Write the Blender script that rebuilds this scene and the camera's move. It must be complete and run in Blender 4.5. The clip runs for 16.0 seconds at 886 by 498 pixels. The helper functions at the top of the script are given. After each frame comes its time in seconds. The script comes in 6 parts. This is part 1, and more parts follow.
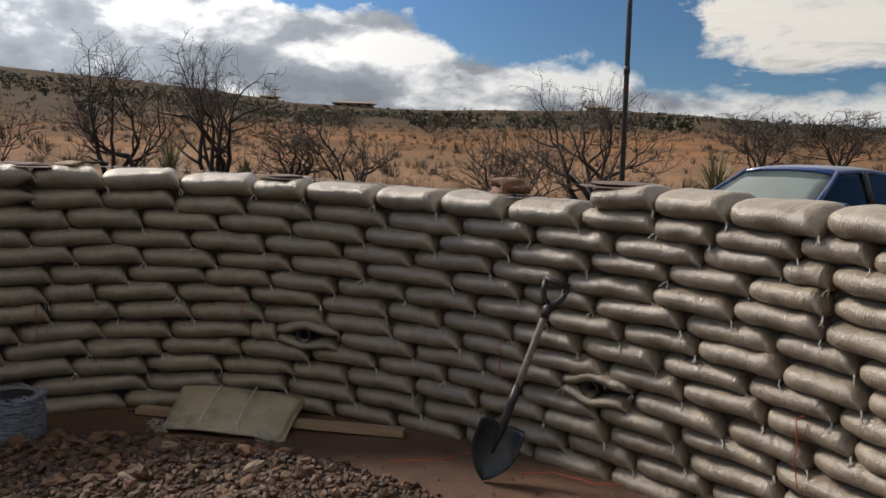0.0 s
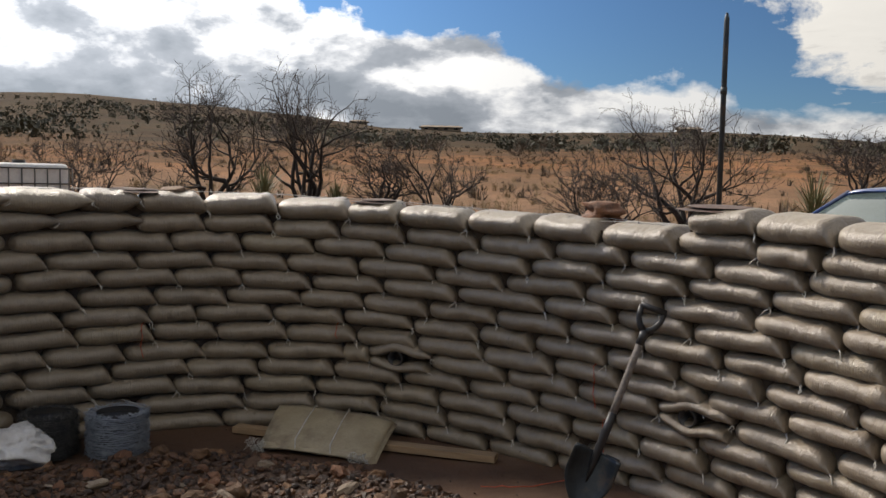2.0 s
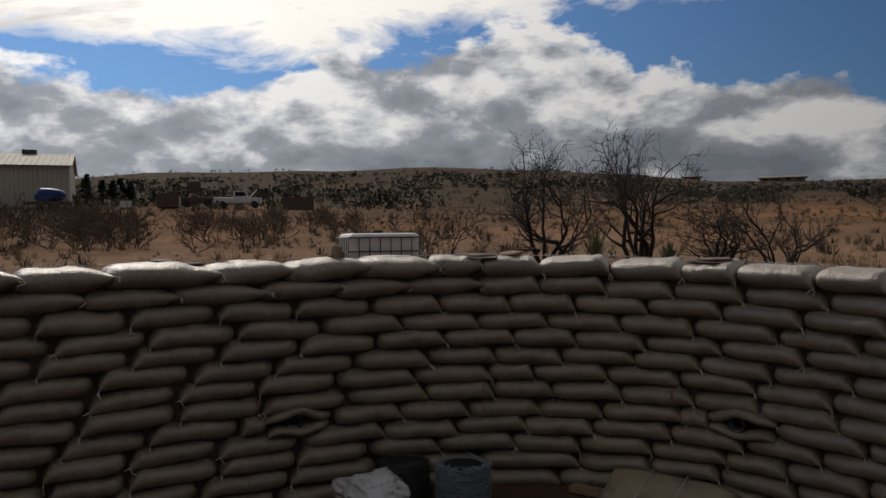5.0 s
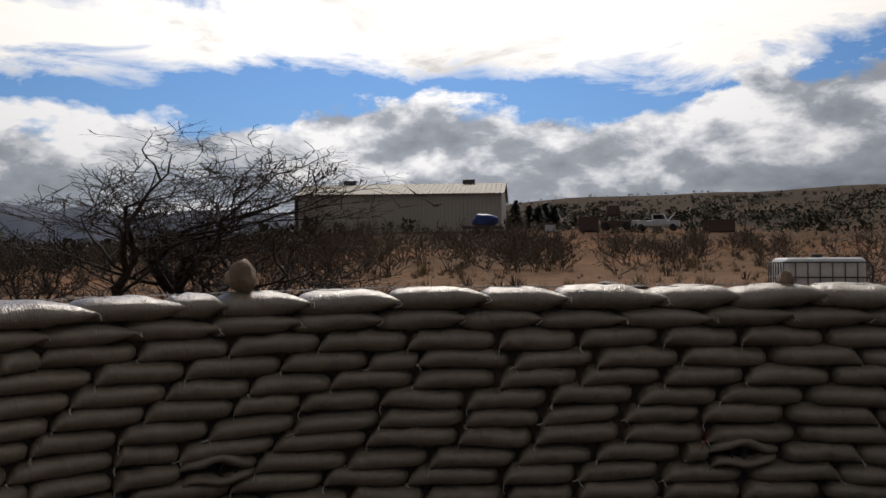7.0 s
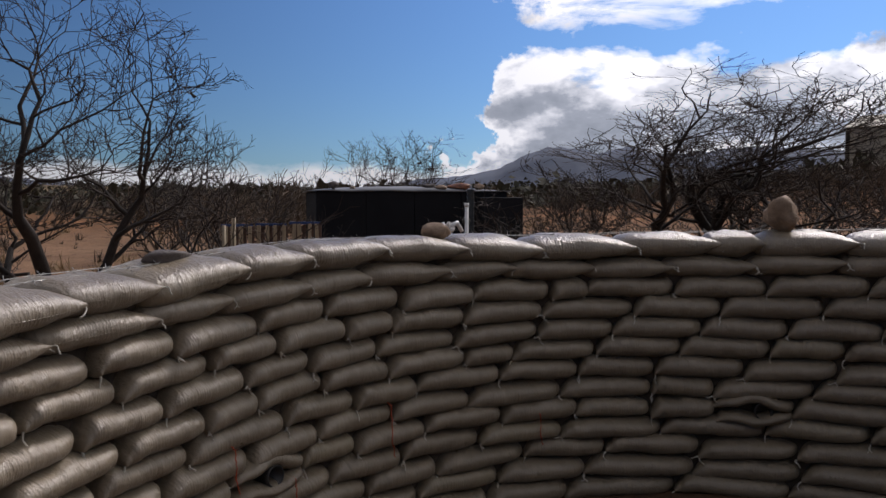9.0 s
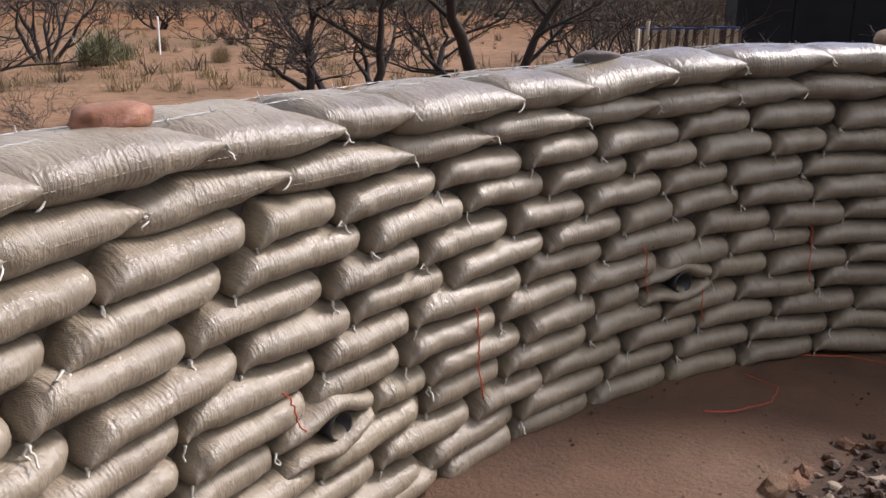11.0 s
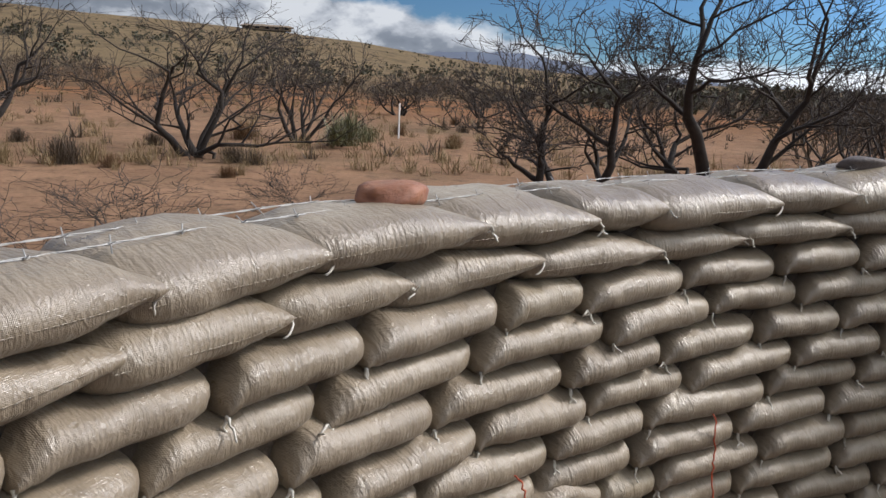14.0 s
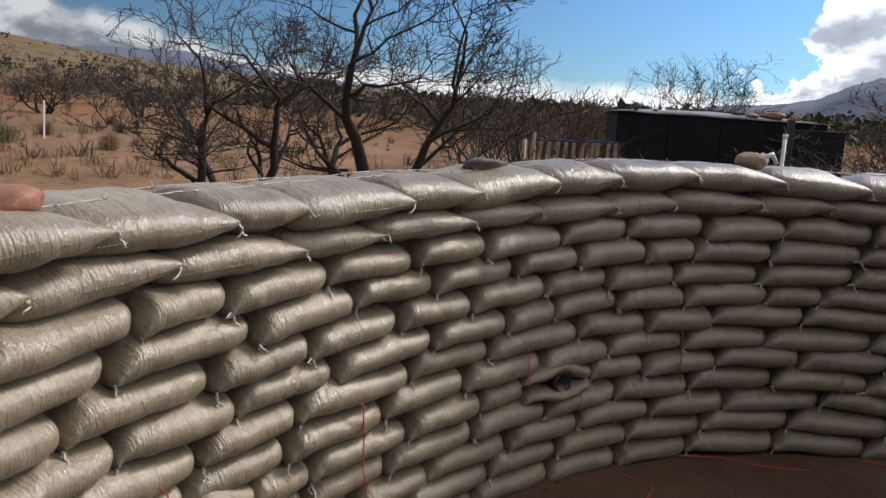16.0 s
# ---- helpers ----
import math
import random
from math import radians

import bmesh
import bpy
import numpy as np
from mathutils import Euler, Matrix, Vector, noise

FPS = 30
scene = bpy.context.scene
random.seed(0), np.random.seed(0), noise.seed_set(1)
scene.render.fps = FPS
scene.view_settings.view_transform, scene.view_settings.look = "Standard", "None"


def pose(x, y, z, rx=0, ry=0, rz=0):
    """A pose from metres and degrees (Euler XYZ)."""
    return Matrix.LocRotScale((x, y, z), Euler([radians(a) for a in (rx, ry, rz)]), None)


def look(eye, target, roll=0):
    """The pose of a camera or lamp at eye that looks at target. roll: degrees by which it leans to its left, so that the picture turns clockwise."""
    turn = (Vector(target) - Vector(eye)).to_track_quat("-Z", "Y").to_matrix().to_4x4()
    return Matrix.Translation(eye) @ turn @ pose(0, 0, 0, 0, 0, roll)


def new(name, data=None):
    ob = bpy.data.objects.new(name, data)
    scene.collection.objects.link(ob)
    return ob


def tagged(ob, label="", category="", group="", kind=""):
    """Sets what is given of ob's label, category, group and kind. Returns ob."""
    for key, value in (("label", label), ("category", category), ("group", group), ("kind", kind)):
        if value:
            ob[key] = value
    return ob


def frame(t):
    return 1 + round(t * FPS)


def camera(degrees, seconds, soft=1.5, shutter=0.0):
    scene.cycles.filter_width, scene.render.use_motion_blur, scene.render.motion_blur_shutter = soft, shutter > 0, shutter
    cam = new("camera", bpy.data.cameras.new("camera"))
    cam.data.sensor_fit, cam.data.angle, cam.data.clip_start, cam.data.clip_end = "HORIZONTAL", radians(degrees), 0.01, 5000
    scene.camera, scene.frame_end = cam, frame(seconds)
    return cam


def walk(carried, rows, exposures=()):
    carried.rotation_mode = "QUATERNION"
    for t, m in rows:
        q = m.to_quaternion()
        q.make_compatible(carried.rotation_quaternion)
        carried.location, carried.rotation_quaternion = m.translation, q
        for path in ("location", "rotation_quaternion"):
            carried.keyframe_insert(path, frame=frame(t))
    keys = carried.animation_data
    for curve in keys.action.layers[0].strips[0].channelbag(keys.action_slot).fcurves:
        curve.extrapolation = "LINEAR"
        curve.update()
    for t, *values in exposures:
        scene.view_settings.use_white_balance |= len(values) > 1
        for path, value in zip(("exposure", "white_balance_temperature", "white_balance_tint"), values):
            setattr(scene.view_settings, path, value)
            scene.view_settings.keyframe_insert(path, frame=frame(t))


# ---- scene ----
cam = camera(54.6, 16.0)
METRES, EYE, TILT, LEAN, TURN = 0.8, 1.6, 0.0, 0.0, 0.0
ROWS = [
    (0.0, 0.0, 0.0, 0.0, 0.16, -5.99, -1.55),
    (0.5, 0.0023, -0.0007, 0.0052, 1.24, -5.34, -1.46),
    (1.0, -0.0103, 0.0081, 0.0051, 2.5, -4.53, -1.37),
    (1.5, -0.0408, -0.0007, 0.0054, 5.2, -4.6, -1.34),
    (2.0, -0.045, 0.0002, 0.0058, 5.89, -4.6, -1.26),
    (2.5, -0.0386, -0.0077, 0.0099, 5.38, -4.07, -0.91),
    (3.0, -0.0369, -0.0124, 0.0118, 6.2, -3.8, -0.01),
    (5.5, -0.025, -0.1083, 0.0276, 34.66, -0.15, 0.33),
    (6.0, -0.0356, -0.1527, 0.0313, 41.65, -0.43, 0.33),
    (6.5, -0.0542, -0.1873, 0.0323, 49.58, -0.23, 0.24),
    (7.0, -0.1275, -0.2643, 0.0323, 54.97, 1.03, 0.13),
    (7.5, -0.1971, -0.3278, 0.03, 60.72, 2.06, 0.19),
    (8.0, -0.1854, -0.3048, 0.0311, 71.28, 1.82, -0.59),
    (8.5, -0.1302, -0.2553, 0.0298, 81.28, 0.82, -0.79),
    (9.0, -0.1307, -0.2508, 0.0187, 89.79, -3.03, -0.03),
    (9.5, -0.1293, -0.2676, 0.017, 97.05, -9.43, 0.35),
    (10.0, -0.139, -0.2953, 0.0059, 102.1, -14.11, -0.08),
    (12.5, -0.009, -0.4225, 0.0027, 134.65, -11.49, -1.9),
    (13.0, -0.0035, -0.4346, 0.0032, 135.81, -10.94, -1.98),
    (13.5, 0.0047, -0.4388, 0.0027, 134.71, -10.77, -2.11),
    (14.0, 0.0037, -0.4427, 0.0017, 130.95, -10.4, -2.6),
    (14.5, -0.0035, -0.4182, 0.0128, 125.77, -9.89, -3.02),
    (15.0, -0.0118, -0.3951, 0.0109, 121.65, -9.48, -3.07),
    (15.5, -0.0161, -0.3584, 0.0134, 116.29, -8.83, -3.49),
    (16.0, -0.0232, -0.3253, 0.0117, 109.33, -9.06, -3.89),
]
walk(cam, [(t, pose(0, 0, EYE, TILT, LEAN, TURN) @ pose(METRES * x, METRES * y, METRES * z, 90 + pitch, roll, yaw)) for t, x, y, z, yaw, pitch, roll in ROWS],
     exposures=[(0.0, -0.12, 7300, 12), (0.7, 0.04, 7300, 12), (2.0, -0.02, 7300, 12), (3.0, -0.05, 7300, 12), (4.3, -0.7, 7250, 12), (5.5, -1.4, 7300, 14), (6.0, -1.08, 7300, 14), (6.6, -1.1, 7300, 14), (7.0, -1.12, 7200, 14), (7.5, -1.6, 7100, 14), (8.0, -1.65, 7000, 14), (8.5, -1.3, 6900, 16), (9.0, -0.8, 6800, 18), (9.5, 0.0, 6750, 20), (10.2, 0.5, 6750, 20),
                (12.3, -0.1, 6400, 12), (13.2, -0.02, 6400, 12), (14.2, -0.03, 6600, 12), (15.0, -0.18, 6750, 12), (16.0, -0.16, 6850, 12)])

# ---- light ----
SUN_YAW, SUN_UP = 57.0, 40.0
SKY_BLUE, SKY_BASE, SKY_GLOW = 0.077, 0.67, 2.1


def bearing(yaw, d, z=0.0, x0=0.0, y0=-0.15):
    """A place d metres from the walk's start, yaw degrees to the left of straight ahead."""
    a = radians(yaw)
    return Vector((x0 - math.sin(a) * d, y0 + math.cos(a) * d, z))


class Nodes:
    """A short way to write node trees."""

    def __init__(self, tree):
        self.tree = tree
        tree.nodes.clear()

    def add(self, kind, sets=None, **links):
        n = self.tree.nodes.new(kind)
        sets = sets or {}
        if "operation" in sets:
            n.operation = sets["operation"]
        if "use_clamp" in sets:
            n.use_clamp = sets["use_clamp"]
        if "data_type" in sets:
            n.data_type, n.blend_type = sets["data_type"], sets["blend_type"]
        if "wave_type" in sets:
            n.wave_type, n.bands_direction = sets["wave_type"], sets["bands_direction"]
        for k, v in links.items():
            slot = n.inputs[int(k[1:])] if k[0] == "i" and k[1:].isdigit() else n.inputs[k.replace("_", " ")]
            if isinstance(v, bpy.types.NodeSocket):
                self.tree.links.new(v, slot)
            elif isinstance(v, bpy.types.Node):
                self.tree.links.new(v.outputs[0], slot)
            else:
                slot.default_value = v
        return n

    def math(self, op, a, b=0.0, clamp=False):
        return self.add("ShaderNodeMath", {"operation": op, "use_clamp": clamp}, i0=a, i1=b)

    def vmath(self, op, a, b=(0, 0, 0)):
        return self.add("ShaderNodeVectorMath", {"operation": op}, i0=a, i1=b)

    def ramp(self, fac, *stops):
        n = self.add("ShaderNodeValToRGB", i0=fac)
        e = n.color_ramp.elements
        while len(e) < len(stops):
            e.new(0.5)
        for el, (p, c) in zip(e, stops):
            el.position = p
            el.color = (c, c, c, 1) if isinstance(c, (int, float)) else (*c, 1)
        return n

    def mix(self, fac, a, b, blend="MIX"):
        n = self.add("ShaderNodeMix", {"data_type": "RGBA", "blend_type": blend})
        for slot, v in ((0, fac), (6, a), (7, b)):
            if isinstance(v, bpy.types.Node):
                v = v.outputs[2] if v.bl_idname == "ShaderNodeMix" else v.outputs[0]
            if isinstance(v, bpy.types.NodeSocket):
                self.tree.links.new(v, n.inputs[slot])
            else:
                n.inputs[slot].default_value = v if slot == 0 else ((*v, 1) if len(v) == 3 else v)
        return n.outputs[2]

    def noise(self, vec, scale, detail=6.0, rough=0.55, dist=0.0):
        return self.add("ShaderNodeTexNoise", None, Vector=vec, Scale=scale, Detail=detail, Roughness=rough, Distortion=dist)


world = bpy.data.worlds.new("sky")
scene.world = world
world.use_nodes = True
w = Nodes(world.node_tree)
sky = w.add("ShaderNodeTexSky")
sky.sky_type, sky.sun_disc, sky.sun_elevation, sky.sun_rotation = "NISHITA", False, radians(SUN_UP), radians(-SUN_YAW)
sky.altitude, sky.air_density, sky.dust_density, sky.ozone_density = 1300.0, 1.0, 0.4, 2.0
way = w.add("ShaderNodeTexCoord").outputs["Generated"]
xyz = w.add("ShaderNodeSeparateXYZ", None, i0=way)
up = w.math("MAXIMUM", xyz.outputs[2], 0.0)
yaw = w.math("ADD", w.math("MULTIPLY", w.math("ARCTAN2", w.math("MULTIPLY", xyz.outputs[0], -1.0), xyz.outputs[1]), 0.5 / math.pi), 0.5)
elev = w.math("MULTIPLY", w.math("ARCSINE", up), 180 / math.pi)


def by_bearing(points, top):
    """A value that changes round the horizon: (bearing in degrees to the left, value) pairs."""
    return w.math("MULTIPLY", w.ramp(yaw, *[((q / 360.0) + 0.5, v / top) for q, v in points]), top)


# heaped cumulus up to a height that differs round the horizon, and a high white sheet above it
# the bearing wanders a little, so that no cloud ends in a straight edge
stray = w.math("MULTIPLY", w.math("SUBTRACT", w.noise(way, 11.0, 6.0, 0.6), 0.5), 0.05)
yaw = w.math("ADD", yaw, stray)
heap_top = by_bearing(((-179, 9), (-60, 10), (-28, 4.2), (-22, 4.4), (-14, 4.8), (-8, 5.6), (-2, 7.2), (4, 8.6), (8, 10.2), (12, 10.6), (16, 12.7), (24, 13.6), (31, 13.2), (34, 12.3), (38, 9.8), (46, 10.2), (51, 11.0), (57, 12.8), (61, 11.4), (64, 8.6), (72, 9.0), (79, 9.4), (84, 9.8), (87, 8.4), (90, 2.2), (104, 2.5), (118, 2.3), (123, 3.2), (127, 4.6), (133, 5.4), (142, 6.2), (179, 9)), 40.0)
# out of view the sheet is added, its height set by the wall's brightness
sheet_low = by_bearing(((-179, 27), (-50, 27), (-36, 12), (-27, 5.6), (-21, 5.8), (-16, 8.0), (-11, 12), (-6, 17), (2, 17), (8, 15.8), (15, 14.8), (24, 14.0), (33, 12.8), (38, 11.4), (46, 12.2), (53, 13.4), (62, 12.4), (76, 11.9), (83, 11.6), (86, 14), (89, 24), (112, 30), (122, 12), (127, 6.5), (145, 7.5), (158, 27), (179, 27)), 40.0)
sheet_high = by_bearing(((-179, 60), (58, 60), (64, 24), (69, 17.6), (79, 16.4), (84, 15.8), (87, 13.0), (90, 5), (112, 5), (122, 60), (179, 60)), 60.0)
heap = w.vmath("MULTIPLY", way, (1.0, 1.0, 2.0))
puff = w.noise(heap, 7.0, 10.0, 0.56, 0.12)
puff_low = w.noise(w.vmath("ADD", heap, (0.0, 0.0, -0.055)), 7.0, 10.0, 0.56, 0.12)
roll = w.noise(heap, 17.0, 8.0, 0.62, 0.1)
flat = w.add("ShaderNodeCombineXYZ", None, i0=w.math("DIVIDE", xyz.outputs[0], w.math("ADD", up, 0.12)), i1=w.math("DIVIDE", xyz.outputs[1], w.math("ADD", up, 0.12)), i2=0.0)
sheet = w.noise(w.vmath("MULTIPLY", flat, (1.0, 1.0, 1.0)), 2.0, 10.0, 0.64, 0.5)
under = w.math("SUBTRACT", heap_top, elev)
dens = w.math("ADD", w.math("MULTIPLY", w.math("SUBTRACT", puff, 0.5), w.math("ADD", w.math("MULTIPLY", heap_top, 0.85), 2.6)), under)
mask = w.ramp(w.math("ADD", w.math("MULTIPLY", dens, 0.1), 0.5), (0.47, 0.0), (0.56, 1.0))
dens2 = w.math("ADD", w.math("MULTIPLY", w.math("SUBTRACT", sheet, 0.5), 8.0), w.math("MINIMUM", w.math("SUBTRACT", elev, sheet_low), w.math("SUBTRACT", sheet_high, elev)))
mask2 = w.ramp(w.math("ADD", w.math("MULTIPLY", dens2, 0.1), 0.5), (0.46, 0.0), (0.62, 1.0))
# clouds are white along their tops and grey where they are thick
depth = w.math("ADD", w.math("DIVIDE", w.math("MULTIPLY", dens, 0.68), w.math("ADD", w.math("MULTIPLY", heap_top, 0.5), 1.5)), w.math("MULTIPLY", w.math("SUBTRACT", puff, puff_low), -3.4))
depth = w.math("ADD", depth, w.math("MULTIPLY", w.math("SUBTRACT", roll, 0.5), -0.6))
depth = w.math("SUBTRACT", depth, w.ramp(w.math("DIVIDE", elev, 10.0), (0.0, 0.6), (0.5, 0.0)))
cloud = w.ramp(depth, (0.03, (0.99, 1.06, 1.14)), (0.20, (0.73, 0.80, 0.90)), (0.46, (0.37, 0.43, 0.52)), (0.95, (0.24, 0.29, 0.36)))
sheet_col = w.ramp(sheet, (0.35, (1.14, 1.18, 1.20)), (0.56, (1.08, 1.12, 1.14)), (0.70, (0.66, 0.69, 0.73)))
blue = w.add("ShaderNodeVectorMath", {"operation": "SCALE"}, i0=sky)
blue.inputs["Scale"].default_value = SKY_BLUE
blue = w.vmath("MULTIPLY", blue, (0.58, 0.90, 1.24))
both = w.mix(mask2, blue, sheet_col)
both = w.mix(mask, both, cloud)
# clouds round the hidden sun are far brighter than those away from it
toward = w.vmath("DOT_PRODUCT", way, tuple(bearing(SUN_YAW, math.cos(radians(SUN_UP)), math.sin(radians(SUN_UP)), 0, 0))).outputs["Value"]
glow = w.math("ADD", w.math("MULTIPLY", w.math("POWER", w.math("MAXIMUM", toward, 0.0), 3.0), SKY_GLOW), SKY_BASE)
w.add("ShaderNodeOutputWorld", None, i0=w.add("ShaderNodeBackground", None, Color=both, Strength=glow))

sun = new("sun", bpy.data.lights.new("sun", "SUN"))
sun.data.energy, sun.data.angle, sun.data.color = 3.9, radians(12), (1.0, 0.97, 0.93)
sun.matrix_world = look((0, 0, 30), Vector((0, 0, 30)) - bearing(SUN_YAW, math.cos(radians(SUN_UP)), math.sin(radians(SUN_UP)), 0, 0))

# ---- materials ----
def material(name, a, b=None, rough=0.75, scale=6.0, bump=0.3, bump_scale=60.0, metal=0.0, vary=0.0, spec=0.5, stretch=(1, 1, 1), island=False, dirt=None, coat=0.0):
    """A surface of two tones at two scales, with fine relief. vary: how much alike things differ in brightness."""
    m = bpy.data.materials.new(name)
    m.use_nodes = True
    k = Nodes(m.node_tree)
    at = k.add("ShaderNodeTexCoord").outputs["Object"]
    odd = k.add("ShaderNodeNewGeometry").outputs["Random Per Island"] if island else k.add("ShaderNodeObjectInfo").outputs["Random"]
    at = k.vmath("ADD", at, k.vmath("SCALE", (3.1, 5.7, 9.3)))
    at.inputs[1].links[0].from_node.inputs["Scale"].default_value = 1.0
    k.tree.links.new(k.math("MULTIPLY", odd, 7.0).outputs[0], at.inputs[1].links[0].from_node.inputs["Scale"])
    at = k.vmath("MULTIPLY", at, stretch)
    big = k.noise(at, scale, 5.0, 0.6)
    small = k.noise(at, bump_scale, 5.0, 0.65)
    b = b or tuple(c * 0.7 for c in a)
    col = k.mix(k.ramp(big, (0.35, 0.0), (0.65, 1.0)), a, b)
    col = k.mix(0.35, col, k.ramp(small, (0.3, 0.45), (0.7, 1.0)), "MULTIPLY")
    if dirt:
        col = k.mix(k.ramp(k.noise(at, scale * 0.37, 7.0, 0.7), (0.52, 0.0), (0.66, 0.8)), col, dirt)
    if vary:
        col = k.mix(1.0, col, k.ramp(odd, (0.0, 1.0 - vary), (1.0, 1.0 + vary)), "MULTIPLY")
        ramp_top = col.node.inputs[7].links[0].from_node.color_ramp.elements[-1]
        ramp_top.color = (1.0, 1.0, 1.0, 1)
    relief = k.add("ShaderNodeBump", None, Strength=bump, Distance=0.01, Height=k.math("ADD", k.math("MULTIPLY", big, 0.6), small))
    s = k.add("ShaderNodeBsdfPrincipled", None, Base_Color=col, Roughness=k.math("ADD", k.math("MULTIPLY", small, 0.25), rough - 0.12, True), Metallic=metal, Specular_IOR_Level=spec, Normal=relief, Coat_Weight=coat)
    k.add("ShaderNodeOutputMaterial", None, i0=s)
    return m


def sack_material():
    """Woven plastic sacking: greyish tan, faintly shiny, ribbed and creased across the sack, dusty in places."""
    m = bpy.data.materials.new("woven_sack")
    m.use_nodes = True
    k = Nodes(m.node_tree)
    at0 = k.add("ShaderNodeTexCoord").outputs["Object"]
    odd = k.add("ShaderNodeObjectInfo").outputs["Random"]
    shift = k.add("ShaderNodeVectorMath", {"operation": "SCALE"}, i0=(4.1, 2.7, 6.3))
    k.tree.links.new(k.math("MULTIPLY", odd, 9.0).outputs[0], shift.inputs["Scale"])
    at = k.vmath("ADD", at0, shift)
    stain = k.noise(at, 5.0, 6.0, 0.65)
    dust = k.noise(at, 17.0, 6.0, 0.7)
    crease = k.noise(k.vmath("MULTIPLY", at, (2.6, 1.0, 1.0)), 9.0, 3.0, 0.5, 0.9)
    crush = k.noise(k.vmath("MULTIPLY", at, (1.6, 1.0, 1.0)), 15.0, 2.0, 0.45, 1.2)
    crinkle = k.noise(k.vmath("MULTIPLY", at, (1.5, 1.0, 1.0)), 44.0, 3.0, 0.6, 0.8)
    rib = k.add("ShaderNodeTexWave", {"wave_type": "BANDS", "bands_direction": "X"}, Vector=at, Scale=26.0, Distortion=1.6, Detail=1.0)
    warp = k.add("ShaderNodeTexWave", {"wave_type": "BANDS", "bands_direction": "X"}, Vector=at, Scale=120.0, Distortion=0.3)
    weft = k.add("ShaderNodeTexWave", {"wave_type": "BANDS", "bands_direction": "Z"}, Vector=at, Scale=120.0, Distortion=0.3)
    ribbed = k.ramp(k.noise(at, 2.3, 2.0), (0.5, 0.0), (0.62, 1.0))
    col = k.mix(k.ramp(stain, (0.3, 0.0), (0.7, 1.0)), (0.282, 0.228, 0.168), (0.208, 0.165, 0.118))
    col = k.mix(k.ramp(odd, (0.0, 0.0), (0.97, 0.18), (0.98, 0.6), (1.0, 0.6)), col, (0.31, 0.255, 0.175))
    col = k.mix(k.ramp(dust, (0.55, 0.0), (0.75, 0.5)), col, (0.19, 0.145, 0.105))
    col = k.mix(0.25, col, k.ramp(crease, (0.35, 0.6), (0.6, 1.0)), "MULTIPLY")
    sharp = k.math("ABSOLUTE", k.math("SUBTRACT", crease, 0.5))
    sharp2 = k.math("ABSOLUTE", k.math("SUBTRACT", crush, 0.5))
    h = k.math("ADD", k.math("MULTIPLY", sharp, -1.3), k.math("MULTIPLY", sharp2, -0.6))
    h = k.math("ADD", h, k.math("MULTIPLY", stain, 0.8))
    h = k.math("ADD", h, k.math("MULTIPLY", k.math("ABSOLUTE", k.math("SUBTRACT", crinkle, 0.5)), -0.6))
    pleat = k.noise(k.vmath("MULTIPLY", at, (6.0, 0.7, 0.7)), 8.0, 3.0, 0.55, 0.5)
    h = k.math("ADD", h, k.math("MULTIPLY", k.math("MULTIPLY", k.math("ABSOLUTE", k.math("SUBTRACT", pleat, 0.5)), k.ramp(stain, (0.42, 0.0), (0.58, 1.0))), -0.8))
    h = k.math("ADD", h, k.math("MULTIPLY", k.math("MULTIPLY", rib, ribbed), 0.09))
    h = k.math("ADD", h, k.math("MULTIPLY", k.math("ADD", warp, weft), 0.03))
    relief = k.add("ShaderNodeBump", None, Strength=0.52, Distance=0.016, Height=h)
    s = k.add("ShaderNodeBsdfPrincipled", None, Base_Color=col, Roughness=k.math("ADD", k.math("MULTIPLY", dust, 0.42), 0.13), Specular_IOR_Level=0.8, Normal=relief)
    k.add("ShaderNodeOutputMaterial", None, i0=s)
    return m


